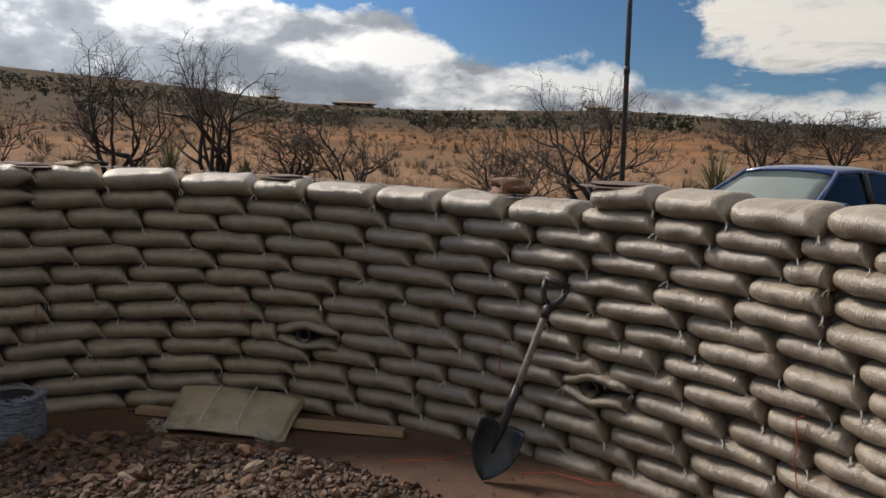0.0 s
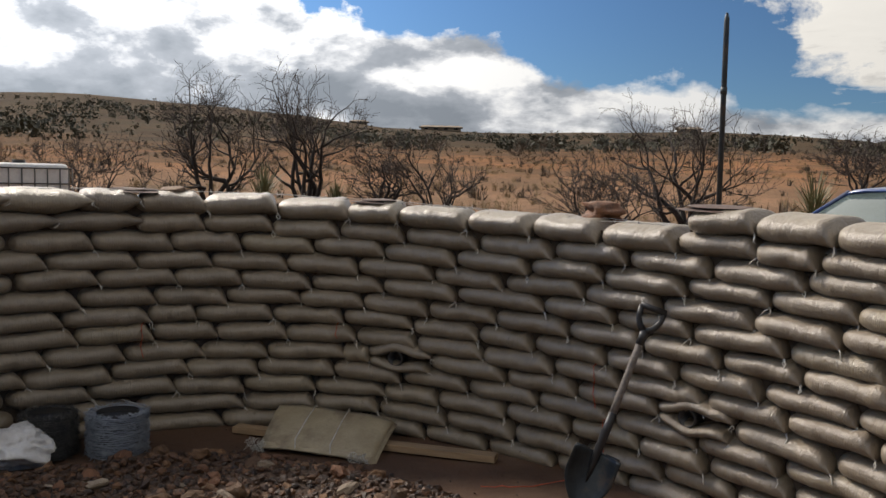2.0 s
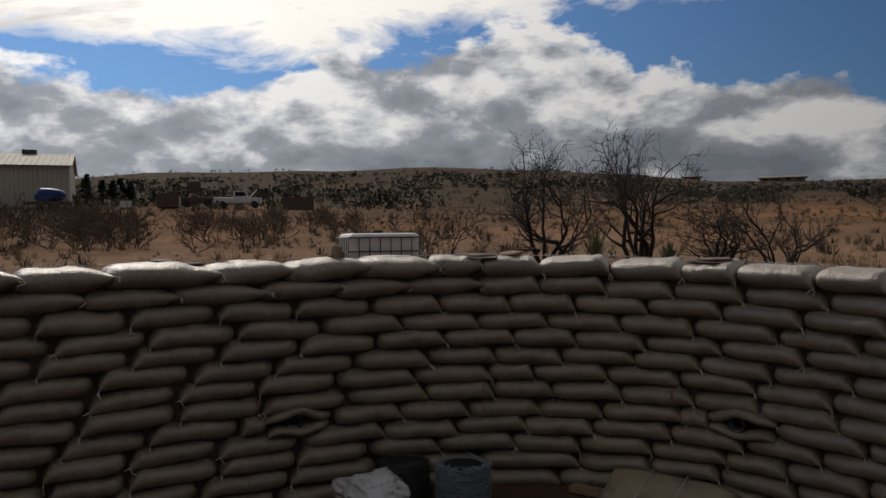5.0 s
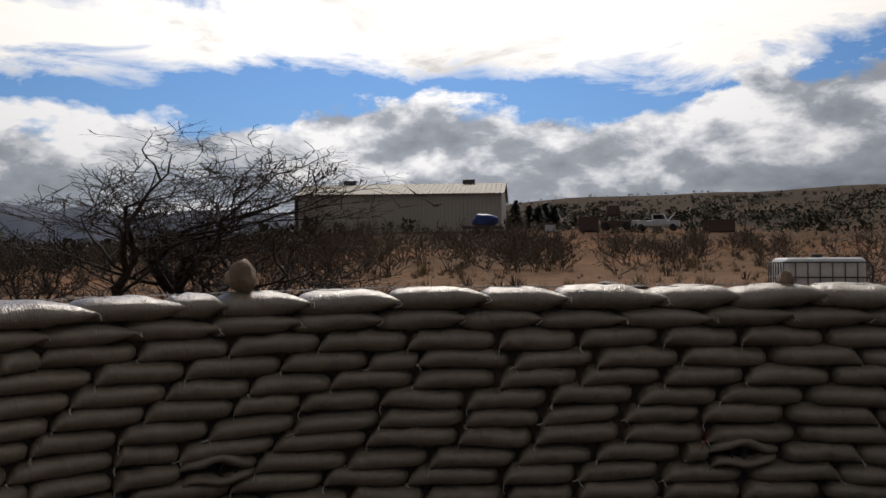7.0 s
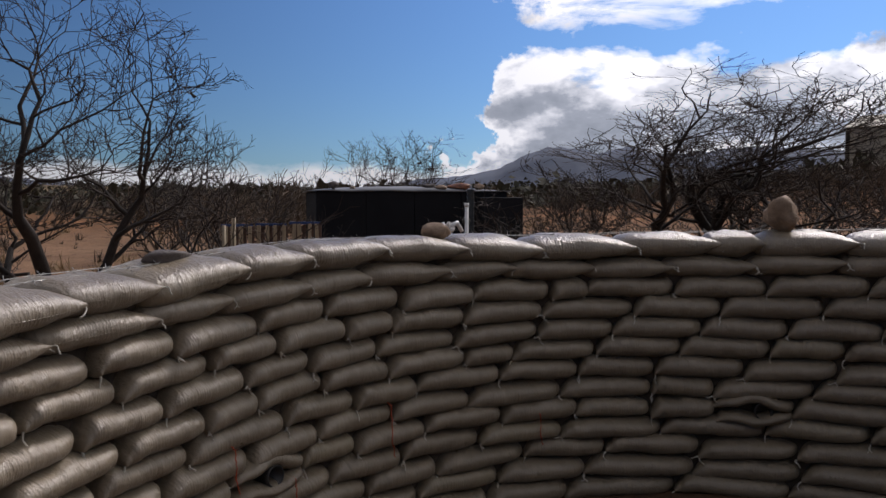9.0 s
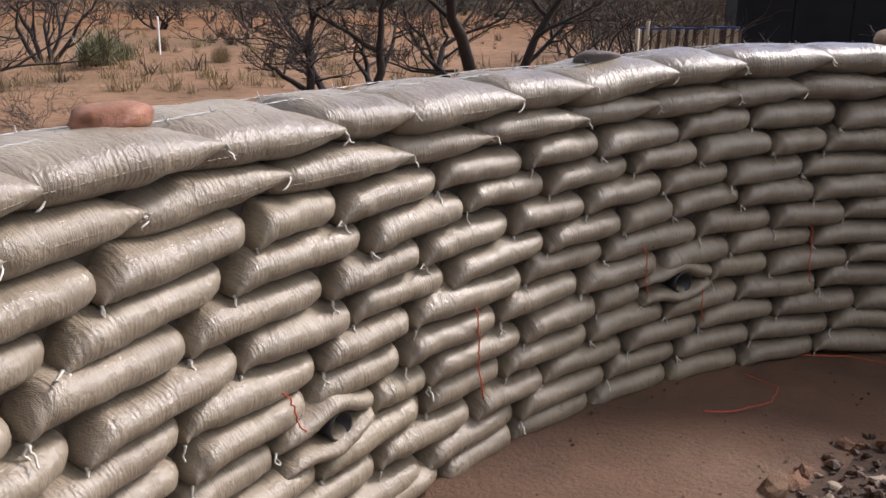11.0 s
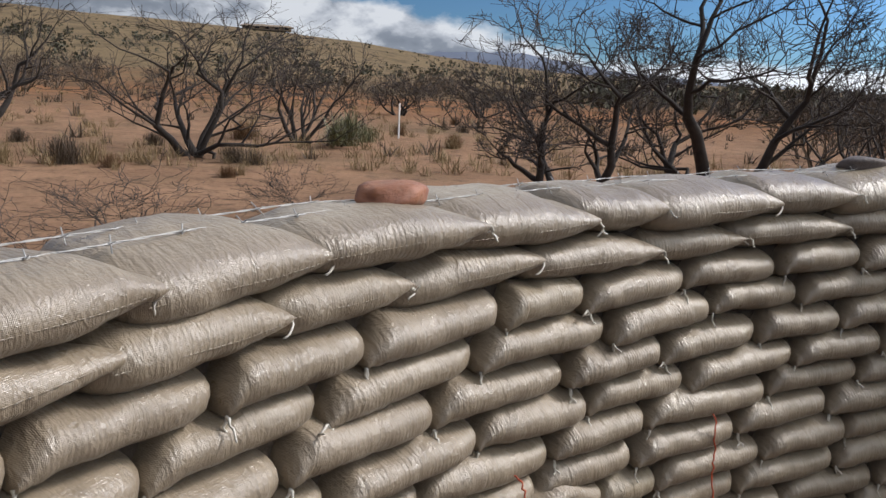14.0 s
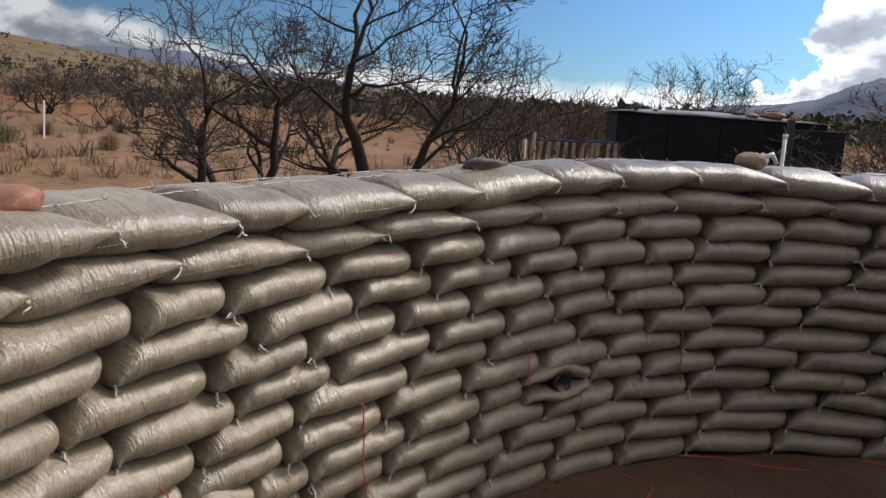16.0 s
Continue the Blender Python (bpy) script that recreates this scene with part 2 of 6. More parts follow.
def ground_material():
    """Reddish sandy desert soil with pebbles, dry grass and darker crust; greyer, grassier on the far hills."""
    m = bpy.data.materials.new("desert_soil")
    m.use_nodes = True
    k = Nodes(m.node_tree)
    at = k.add("ShaderNodeTexCoord").outputs["Object"]
    wide = k.noise(at, 0.035, 8.0, 0.6)
    mid = k.noise(at, 0.45, 8.0, 0.65)
    grit = k.noise(at, 14.0, 5.0, 0.7)
    dist = k.vmath("LENGTH", at).outputs["Value"]
    grassy = k.ramp(k.math("ADD", k.math("DIVIDE", k.add("ShaderNodeSeparateXYZ", None, i0=at).outputs[1], -400.0), 0.5), (0.55, 0.0), (0.75, 1.0))
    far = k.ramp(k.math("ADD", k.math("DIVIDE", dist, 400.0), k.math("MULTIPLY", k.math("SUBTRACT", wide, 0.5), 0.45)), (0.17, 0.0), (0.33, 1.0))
    soil = k.mix(k.ramp(mid, (0.35, 0.0), (0.65, 1.0)), (0.33, 0.198, 0.122), (0.235, 0.138, 0.085))
    soil = k.mix(k.ramp(k.noise(at, 0.12, 8.0, 0.7), (0.5, 0.0), (0.65, 0.75)), soil, (0.145, 0.105, 0.065))
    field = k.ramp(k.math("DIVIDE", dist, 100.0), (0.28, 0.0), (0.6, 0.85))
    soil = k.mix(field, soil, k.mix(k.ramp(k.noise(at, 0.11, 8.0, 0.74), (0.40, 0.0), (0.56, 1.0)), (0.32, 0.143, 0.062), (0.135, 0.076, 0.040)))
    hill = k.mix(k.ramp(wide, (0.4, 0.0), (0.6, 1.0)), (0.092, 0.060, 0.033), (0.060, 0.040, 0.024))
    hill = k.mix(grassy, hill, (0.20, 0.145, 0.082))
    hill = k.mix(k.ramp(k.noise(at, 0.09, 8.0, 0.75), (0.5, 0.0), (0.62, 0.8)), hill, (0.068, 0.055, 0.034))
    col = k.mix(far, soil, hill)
    col = k.mix(k.ramp(k.noise(at, 3.2, 8.0, 0.75), (0.50, 0.0), (0.64, 0.72)), col, (0.085, 0.06, 0.042))
    col = k.mix(0.6, col, k.ramp(grit, (0.3, 0.4), (0.65, 1.0)), "MULTIPLY")
    relief = k.add("ShaderNodeBump", None, Strength=0.9, Distance=0.06, Height=k.math("ADD", mid, k.math("MULTIPLY", grit, 0.4)))
    s = k.add("ShaderNodeBsdfPrincipled", None, Base_Color=col, Roughness=1.0, Specular_IOR_Level=0.05, Normal=relief)
    k.add("ShaderNodeOutputMaterial", None, i0=s)
    return m


def glass_material(name, tint, rough=0.03):
    m = bpy.data.materials.new(name)
    m.use_nodes = True
    k = Nodes(m.node_tree)
    s = k.add("ShaderNodeBsdfPrincipled", None, Base_Color=(*tint, 1), Roughness=rough, Transmission_Weight=1.0, IOR=1.45)
    k.add("ShaderNodeOutputMaterial", None, i0=s)
    return m


SACK = sack_material()
STRING = material("sack_string", (0.72, 0.69, 0.62), (0.5, 0.47, 0.41), 0.8, 30, 0.3, 200)
EARTH = material("packed_earth_fill", (0.10, 0.075, 0.055), (0.06, 0.045, 0.034), 0.95, 12, 0.6, 60)
SOIL = ground_material()
FLOOR = material("damp_earth_floor", (0.135, 0.066, 0.033), (0.085, 0.042, 0.022), 0.78, 2.6, 1.0, 45, dirt=(0.16, 0.095, 0.056))
GRAVEL_BED = material("gravelly_soil", (0.085, 0.044, 0.022), (0.045, 0.024, 0.013), 0.85, 11, 1.0, 55)
STONE = material("broken_rock", (0.34, 0.17, 0.07), (0.13, 0.068, 0.036), 0.55, 22, 0.6, 90, vary=0.55)
STONE_RED = material("red_rock", (0.30, 0.13, 0.06), (0.15, 0.07, 0.038), 0.7, 18, 0.6, 80, vary=0.35)
STONE_PALE = material("pale_rock", (0.46, 0.37, 0.27), (0.28, 0.20, 0.135), 0.75, 20, 0.5, 90, vary=0.3)
RUBBLE = material("mixed_rubble", (0.20, 0.088, 0.036), (0.038, 0.02, 0.011), 0.55, 20, 0.6, 90, vary=0.75, island=True)
ROCK_TAN = material("tan_boulder", (0.36, 0.25, 0.17), (0.24, 0.165, 0.115), 0.85, 14, 0.8, 60)
ROCK_DARK = material("dark_slab_rock", (0.12, 0.095, 0.085), (0.075, 0.06, 0.055), 0.7, 14, 0.6, 60)
ROCK_ORANGE = material("orange_flat_rock", (0.33, 0.135, 0.068), (0.22, 0.085, 0.048), 0.6, 16, 0.5, 50, dirt=(0.16, 0.09, 0.06))
BARK = material("mesquite_bark", (0.040, 0.031, 0.026), (0.02, 0.016, 0.014), 0.9, 9, 0.8, 50)
TWIG = material("mesquite_twig", (0.054, 0.041, 0.034), (0.032, 0.024, 0.02), 0.9, 9, 0.3, 60)
SCRUB = material("dry_scrub", (0.15, 0.108, 0.072), (0.092, 0.067, 0.046), 0.9, 3, 0.2, 30, vary=0.3, island=True)
GRASS = material("dry_grass", (0.36, 0.26, 0.13), (0.26, 0.18, 0.095), 0.9, 2, 0.2, 30, vary=0.35, island=True)
LEAF = material("dull_green_foliage", (0.085, 0.080, 0.045), (0.055, 0.052, 0.031), 0.8, 2, 0.2, 30, vary=0.35, island=True)
OLIVE = material("yellow_olive_brush", (0.30, 0.22, 0.085), (0.20, 0.15, 0.06), 0.9, 3, 0.2, 30, vary=0.3, island=True)
RUSTY = material("rusty_brush", (0.27, 0.155, 0.075), (0.17, 0.10, 0.052), 0.9, 3, 0.2, 30, vary=0.3, island=True)
YUCCA = material("yucca_blade", (0.13, 0.15, 0.07), (0.19, 0.17, 0.085), 0.6, 6, 0.2, 40)
PINE = material("pine_needles", (0.03, 0.042, 0.028), (0.02, 0.028, 0.02), 0.8, 2, 0.2, 30)
STEEL = material("galvanised_wire", (0.50, 0.49, 0.47), (0.36, 0.355, 0.345), 0.5, 40, 0.2, 150, metal=0.3)
STEEL_BLUE = material("new_bluish_wire", (0.46, 0.50, 0.57), (0.26, 0.30, 0.36), 0.4, 40, 0.2, 150, metal=0.5)
DARK_STEEL = material("dark_worn_steel", (0.055, 0.065, 0.072), (0.035, 0.042, 0.047), 0.45, 14, 0.3, 70, metal=0.6, dirt=(0.11, 0.08, 0.06))
BLACK_PLASTIC = material("black_plastic", (0.018, 0.018, 0.02), (0.03, 0.029, 0.028), 0.42, 12, 0.15, 80)
ASH = material("weathered_ash_handle", (0.25, 0.215, 0.185), (0.15, 0.13, 0.115), 0.7, 14, 0.4, 70, stretch=(4, 4, 0.5))
LUMBER = material("pine_lumber", (0.40, 0.27, 0.155), (0.30, 0.195, 0.11), 0.7, 9, 0.4, 60, stretch=(0.4, 5, 5))
LUMBER_GREY = material("weathered_boards", (0.42, 0.35, 0.24), (0.27, 0.22, 0.16), 0.8, 7, 0.4, 50, stretch=(4, 4, 0.6))
FLAT_SACK = material("empty_folded_sack", (0.50, 0.41, 0.27), (0.40, 0.32, 0.205), 0.5, 6, 0.5, 70, dirt=(0.17, 0.12, 0.08))
WHITE_FILM = material("dusty_white_plastic", (0.70, 0.69, 0.68), (0.52, 0.50, 0.48), 0.35, 6, 0.3, 40)
TOTE_WHITE = material("white_poly_tank", (0.78, 0.78, 0.76), (0.66, 0.66, 0.64), 0.4, 2, 0.1, 30)
CAGE = material("dull_cage_steel", (0.13, 0.125, 0.12), (0.09, 0.088, 0.085), 0.5, 10, 0.2, 60, metal=0.7)
RUST = material("rusty_plate", (0.13, 0.075, 0.055), (0.075, 0.05, 0.042), 0.75, 12, 0.5, 60)
CORD = material("orange_cord", (0.55, 0.085, 0.03), (0.40, 0.065, 0.025), 0.7, 20, 0.2, 90)
CAR_BLUE = material("blue_car_paint", (0.016, 0.05, 0.17), (0.014, 0.044, 0.15), 0.3, 3, 0.02, 200, metal=0.1, coat=0.25)
CAR_BLACK = material("black_trim", (0.012, 0.012, 0.013), (0.02, 0.02, 0.02), 0.5, 10, 0.1, 80)
CAR_SEAT = material("grey_seat_cloth", (0.05, 0.052, 0.055), (0.035, 0.036, 0.04), 0.85, 10, 0.2, 90)
RUBBER = material("tyre_rubber", (0.02, 0.02, 0.02), (0.03, 0.028, 0.026), 0.8, 10, 0.3, 60)
ALLOY = material("grey_alloy", (0.45, 0.46, 0.48), (0.36, 0.37, 0.39), 0.35, 6, 0.1, 60, metal=0.9)
GLASS = glass_material("car_glass", (0.17, 0.18, 0.15))
SCREEN = material("reflecting_windscreen", (0.10, 0.135, 0.13), (0.085, 0.115, 0.11), 0.2, 2, 0.0, 40, spec=0.5)
BLACK_WALL = material("black_sheeting", (0.008, 0.009, 0.012), (0.012, 0.013, 0.017), 0.8, 1.2, 0.25, 14, spec=0.2)
GREY_TARP = material("grey_roof_sheet", (0.20, 0.205, 0.215), (0.14, 0.145, 0.155), 0.6, 1.5, 0.4, 12)
SHED_WALL = material("beige_metal_cladding", (0.50, 0.45, 0.365), (0.46, 0.41, 0.335), 0.6, 0.4, 0.1, 8)
SHED_ROOF = material("cream_metal_roof", (0.56, 0.525, 0.44), (0.50, 0.47, 0.39), 0.75, 0.4, 0.1, 8)
WHITE_PAINT = material("white_paint", (0.72, 0.72, 0.71), (0.6, 0.6, 0.59), 0.4, 2, 0.1, 30)
BLUE_TARP = material("blue_tarpaulin", (0.02, 0.07, 0.27), (0.015, 0.05, 0.2), 0.5, 1.5, 0.4, 10)
# the blue is air haze put into the colour, not the rock's own
MOUNTAIN_HAZE = material("far_mountain_haze_blue", (0.11, 0.135, 0.19), (0.085, 0.105, 0.155), 0.95, 0.004, 0.3, 0.02)
ROOF_TAN = material("tan_roof_tiles", (0.26, 0.20, 0.14), (0.21, 0.16, 0.115), 0.9, 0.6, 0.2, 12)
HOUSE_WALL = material("tan_stucco", (0.30, 0.235, 0.165), (0.27, 0.21, 0.15), 0.85, 0.5, 0.2, 20)
PINK = material("pink_marker_paint", (0.72, 0.16, 0.24), (0.6, 0.13, 0.19), 0.7, 9, 0.2, 60)
BOARD = material("dirty_painted_board", (0.36, 0.28, 0.17), (0.22, 0.16, 0.105), 0.7, 9, 0.5, 50, dirt=(0.17, 0.165, 0.09))
ORANGE_PAINT = material("faded_orange_paint", (0.48, 0.23, 0.13), (0.34, 0.22, 0.14), 0.75, 14, 0.3, 60)
TOTE_WHITE.node_tree.nodes["Principled BSDF"].inputs["Subsurface Weight"].default_value = 0.7
TOTE_WHITE.node_tree.nodes["Principled BSDF"].inputs["Subsurface Radius"].default_value = (0.4, 0.4, 0.4)
PVC = material("white_pipe", (0.72, 0.73, 0.74), (0.6, 0.61, 0.62), 0.35, 8, 0.05, 60)


# ---- small builders ----
def mesh_of(name, verts, faces, mats, smooth=True, slots=None):
    me = bpy.data.meshes.new(name)
    me.from_pydata([tuple(v) for v in verts], [], faces)
    for m in mats if isinstance(mats, (list, tuple)) else [mats]:
        me.materials.append(m)
    if slots is not None:
        me.polygons.foreach_set("material_index", slots)
    if smooth:
        me.polygons.foreach_set("use_smooth", [True] * len(me.polygons))
    me.update()
    return me


def part(name, me, parent=None, label="", at=None):
    """One mesh object, under a thing or a part where one is given."""
    ob = new(name, me)
    if parent is not None:
        ob.parent = parent
    if at is not None:
        ob.matrix_basis = at
    if label:
        tagged(ob, label)
    return ob


def thing(name, label, category, at=None, group="", kind=""):
    ob = new(name)
    ob.empty_display_size = 0.1
    if at is not None:
        ob.matrix_basis = at
    return tagged(ob, label, category, group, kind)


def box(name, size, mat, bevel=0.005, centre=(0, 0, 0), segments=2):
    bm = bmesh.new()
    bmesh.ops.create_cube(bm, size=1.0)
    bmesh.ops.scale(bm, vec=size, verts=bm.verts)
    bmesh.ops.translate(bm, vec=centre, verts=bm.verts)
    if bevel:
        bmesh.ops.bevel(bm, geom=bm.edges[:], offset=bevel, segments=segments, affect="EDGES", profile=0.6)
    me = bpy.data.meshes.new(name)
    bm.to_mesh(me)
    bm.free()
    me.materials.append(mat)
    return me


def tube(path, radii, sides=6, caps=True, base=0):
    """Verts and faces of a tube along a path."""
    path = [Vector(p) for p in path]
    if isinstance(radii, (int, float)):
        radii = [radii] * len(path)
    verts, faces = [], []
    side = None
    for i, p in enumerate(path):
        d = (path[min(i + 1, len(path) - 1)] - path[max(i - 1, 0)])
        d = d.normalized() if d.length > 1e-9 else Vector((0, 0, 1))
        if side is None:
            side = d.orthogonal().normalized()
        else:
            side = side - d * side.dot(d)
            side = side.normalized() if side.length > 1e-6 else d.orthogonal().normalized()
        other = d.cross(side)
        for j in range(sides):
            a = 2 * math.pi * j / sides
            verts.append(p + (side * math.cos(a) + other * math.sin(a)) * radii[i])
    for i in range(len(path) - 1):
        for j in range(sides):
            a, b = base + i * sides + j, base + i * sides + (j + 1) % sides
            faces.append((a, b, b + sides, a + sides))
    if caps:
        faces.append(tuple(base + j for j in reversed(range(sides))))
        faces.append(tuple(base + (len(path) - 1) * sides + j for j in range(sides)))
    return verts, faces


class Pile:
    """Collects verts and faces of many pieces for one mesh."""

    def __init__(self):
        self.v, self.f, self.s = [], [], []

    def tube(self, path, radii, sides=6, caps=True, slot=0):
        v, f = tube(path, radii, sides, caps, len(self.v))
        self.v += v
        self.f += f
        self.s += [slot] * len(f)

    def put(self, verts, faces, m=None, slot=0):
        n = len(self.v)
        self.v += [m @ Vector(v) for v in verts] if m is not None else list(verts)
        self.f += [tuple(i + n for i in f) for f in faces]
        self.s += [slot] * len(faces)

    def box(self, size, centre, slot=0, m=None):
        x, y, z = (s / 2 for s in size)
        c = Vector(centre)
        v = [c + Vector((a * x, b * y, d * z)) for a in (-1, 1) for b in (-1, 1) for d in (-1, 1)]
        self.put(v, [(0, 1, 3, 2), (4, 6, 7, 5), (0, 4, 5, 1), (2, 3, 7, 6), (0, 2, 6, 4), (1, 5, 7, 3)], m, slot)

    def mesh(self, name, mats, smooth=True):
        return mesh_of(name, self.v, self.f, mats, smooth, self.s)


def rock_mesh(name, seed, size, mat, rough=0.22, cuts=2, flat=0.0):
    """An angular stone of that size, standing on z = 0."""
    rnd = random.Random(seed)
    bm = bmesh.new()
    bmesh.ops.create_icosphere(bm, subdivisions=cuts, radius=0.5)
    off = Vector((rnd.uniform(-50, 50), rnd.uniform(-50, 50), rnd.uniform(-50, 50)))
    planes = [(Vector((rnd.gauss(0, 1), rnd.gauss(0, 1), rnd.gauss(0, 1))).normalized(), rnd.uniform(0.30, 0.44)) for _ in range(9)]
    for v in bm.verts:
        p = v.co.copy()
        for n, d in planes:
            over = p.dot(n) - d
            if over > 0:
                p -= n * over * 0.85
        p += p.normalized() * noise.fractal(p * 3.2 + off, 1.0, 2.0, 4) * rough * 0.4
        v.co = p
    lo = [min(v.co[i] for v in bm.verts) for i in range(3)]
    hi = [max(v.co[i] for v in bm.verts) for i in range(3)]
    for v in bm.verts:
        v.co = Vector([((v.co[i] - lo[i]) / (hi[i] - lo[i]) - (0.5 if i < 2 else 0.0)) * size[i] for i in range(3)])
    me = bpy.data.meshes.new(name)
    bm.to_mesh(me)
    bm.free()
    me.materials.append(mat)
    if flat:
        me.polygons.foreach_set("use_smooth", [True] * len(me.polygons))
    return me

# ---- the round wall of earth-filled sacks ----
CX, CY = -1.7285, 1.8654
SHAPE = (3.308, 0.396, -0.207, -0.073, 0.119, -0.039, -0.15, 0.021, 0.051, -0.019, 0.02)
TURN_AT = (0, 20, 35, 50, 65, 80, 95, 110, 125, 140, 155, 170, 185, 200, 215, 230, 245, 260, 275, 290, 310)
TOP_Z = (1.25, 1.272, 1.30, 1.324, 1.352, 1.393, 1.419, 1.427, 1.417, 1.418, 1.411, 1.407, 1.387, 1.372, 1.371, 1.372, 1.312, 1.282, 1.268, 1.25, 1.24)
PITCH = (0.105, 0.1058, 0.1071, 0.1077, 0.1086, 0.1104, 0.1144, 0.1156, 0.1145, 0.1127, 0.1143, 0.1139, 0.1130, 0.1095, 0.1081, 0.111, 0.1083, 0.1083, 0.1061, 0.104, 0.103)
JOINTS = {
    0: "3.8 11 18.6 25.6 33 39.6 45.6",
    1: "6.8 14.5 22.2 27.5 34.3 39.3 46.6 53.9 60.8 67.8 75.5 81 88.8 96.5 103.4 108.5 116.5 125.4 134.6 146.6 156.4 167.2 177.2 185.5 190.1 198.8 208.1 215.9 224.1 231.8 238 245.6 252 260 265.4 272.7 279.9 286.2 291.7 298.2 304.5",
    2: "2.8 9.8 16.8 25 28.6 35.3 43.3 51 58.5 66.6 74.8 82 89.3 96.6 103.4 111.7 119.8 128.7 139.2 149.5 158.9 168.8 178.1 186.5 194.6 202.3 210.5 217.4 225.4 231.8 239 245.8 253.9 260.6 268.4 275.9 281.6 287.4 296.1 303.6",
    3: "1.6 9.4 16.8 25 31.1 38.2 45.5 53.4 60.9 69 77 84.8 92.7 99.9 107.9 115.6 124.6 133.9 144.3 154.4 165.1 175 184.4 193.2 202.1 205.7 213.8 221.3 229 235.6 243.3 249.7 257 264.5 269.7 277.2 283.3 289.4 296 303.9",
    4: "1.5 9.5 17 25.2 32.3 39.4 47.7 55.2 63.8 71.5 79.9 87.7 95.9 103.6 112.4 121.4 131.5 142.1 152.6 163.8 169.6 179 188.8 197.3 206.5 214.8 222.4 227.1 233.8 240 247.7 254.8 262.5 271 279 285.7 293.6 300.1",
    5: "7 14.7 22.7 28.9 36.6 44.8 52.1 59.4 69 77.1 85.1 92.7 99.5 107.5 115 124 133.7 144.2 154.4 164.5 173.7 182.3 190.6 199.4 207 215.7 223.9 230.7 237 244.2 250.8 258.3 265.1 273.4 280.7 287.7 294.1 302.5",
    6: "6.4 14.3 21.8 28 35.2 42 49.2 56.7 64.5 72 79.3 86.3 94.2 101.6 109.2 117.6 127 137 148 158.3 168.2 177 183.9 192.6 201.1 209.7 214.7 222.8 229.4 235.9 240.6 247.7 256.2 263.5 270.7 278.7 287.6 296 304",
    7: "0.2 8.3 15.6 23.9 30.9 38.4 45.8 52.7 60.3 66.3 73.8 81.5 89.3 97.4 102.2 110.9 119.7 129.1 138.8 149 158.3 168.4 177.8 186.5 195.1 202.9 211 219.8 226.2 233 242 249.5 259.1 265.8 273.9 281.2 289.8 298.2 304.7",
    8: "0.4 8.9 15.8 22.6 29.2 36.2 43.2 51.1 58.1 65.8 73.2 80 87.7 95.3 101.9 109.5 118.5 128.5 138.8 150 159.2 169.8 179.8 189.3 195.3 204.5 214.2 222.2 229.9 236.7 244.3 251.9 259.9 266.7 274 281.8 288.9 296.4 303.6",
    9: "3 10.7 18.4 25.6 32.4 40.5 47.5 55.7 63.2 70.7 77.2 81.2 89.8 96.8 104.8 112.6 120.9 131.3 142.3 152 162.7 172 180.3 188.3 195.5 203 210.9 218.9 226.1 231.9 237.5 242.6 249.5 258 265.9 274.5 282.8 291.5 299.4",
    10: "4.5 12.5 20.1 28.4 36.5 43.8 51.9 59.7 67.4 74.9 82.4 90.8 98.3 106.1 114.6 124.2 134 144.6 154 165 174.5 184.1 194.3 204.6 213.1 221.3 228.6 235.8 243.1 251.2 258 266.3 274 281 287.4 295.8 304.4",
    11: "5 12.8 19.4 27.6 35.6 42.8 49.2 56.1 63 70.6 76.7 84.6 92.4 99.7 108.3 116.1 124.5 133.8 144.8 153.4 163.3 171.7 181.1 190.6 199.9 208.3 217.6 225 232.3 239.4 247.4 253.8 261.9 269 277.4 286 293.5 302.2",
    12: "4.1 12.4 19 25.8 33.5 40.3 47 54.8 62 69.6 77.4 84.6 92.5 103.6 115 125.3 136.2 147.5 157.8 168.8 180.7 191 202 211 219.5 227 234.1 241.1 249.7 258.2 265.4 272.8 280.4 288.2 295.9 303.6",
    13: "6.7 13.3 20.9 28.2 34.8 42.4 50.2 57.6 65.1 72.1 79 86.5 94.6 105.8 117.1 127.1 138.3 149.4 160 171 181.8 192.8 203.9 212.3 220.7 227.8 234.7 242.5 250.3 256.8 264.6 272 279.9 287.1 295 303.1",
}
PIPES_AT = (44.1, 75.0, 124.4, 185.5, 235.0, 265.6)


def wall_r(a):
    t = radians(a)
    return SHAPE[0] + sum(SHAPE[2 * n - 1] * math.cos(n * t) + SHAPE[2 * n] * math.sin(n * t) for n in range(1, 6))


def wall_at(a, out=0.0, z=0.0):
    """A place at the angle a round the house, that far behind the wall's inner face."""
    r = wall_r(a) + out
    return Vector((CX + r * math.cos(radians(a)), CY + r * math.sin(radians(a)), z))


def wall_axes(a):
    """Along the wall (a growing) and inward, level."""
    along = (wall_at(a + 0.5) - wall_at(a - 0.5)).normalized()
    return along, Vector((-along.y, along.x, 0.0))


def row_z(row, a):
    """The middle height of a course; row 1 is the top one, 0 the short course above it."""
    return float(np.interp(a, TURN_AT, TOP_Z)) - (row - 1) * float(np.interp(a, TURN_AT, PITCH))


LEN, DEEP, HIGH = 0.47, 0.36, 0.112


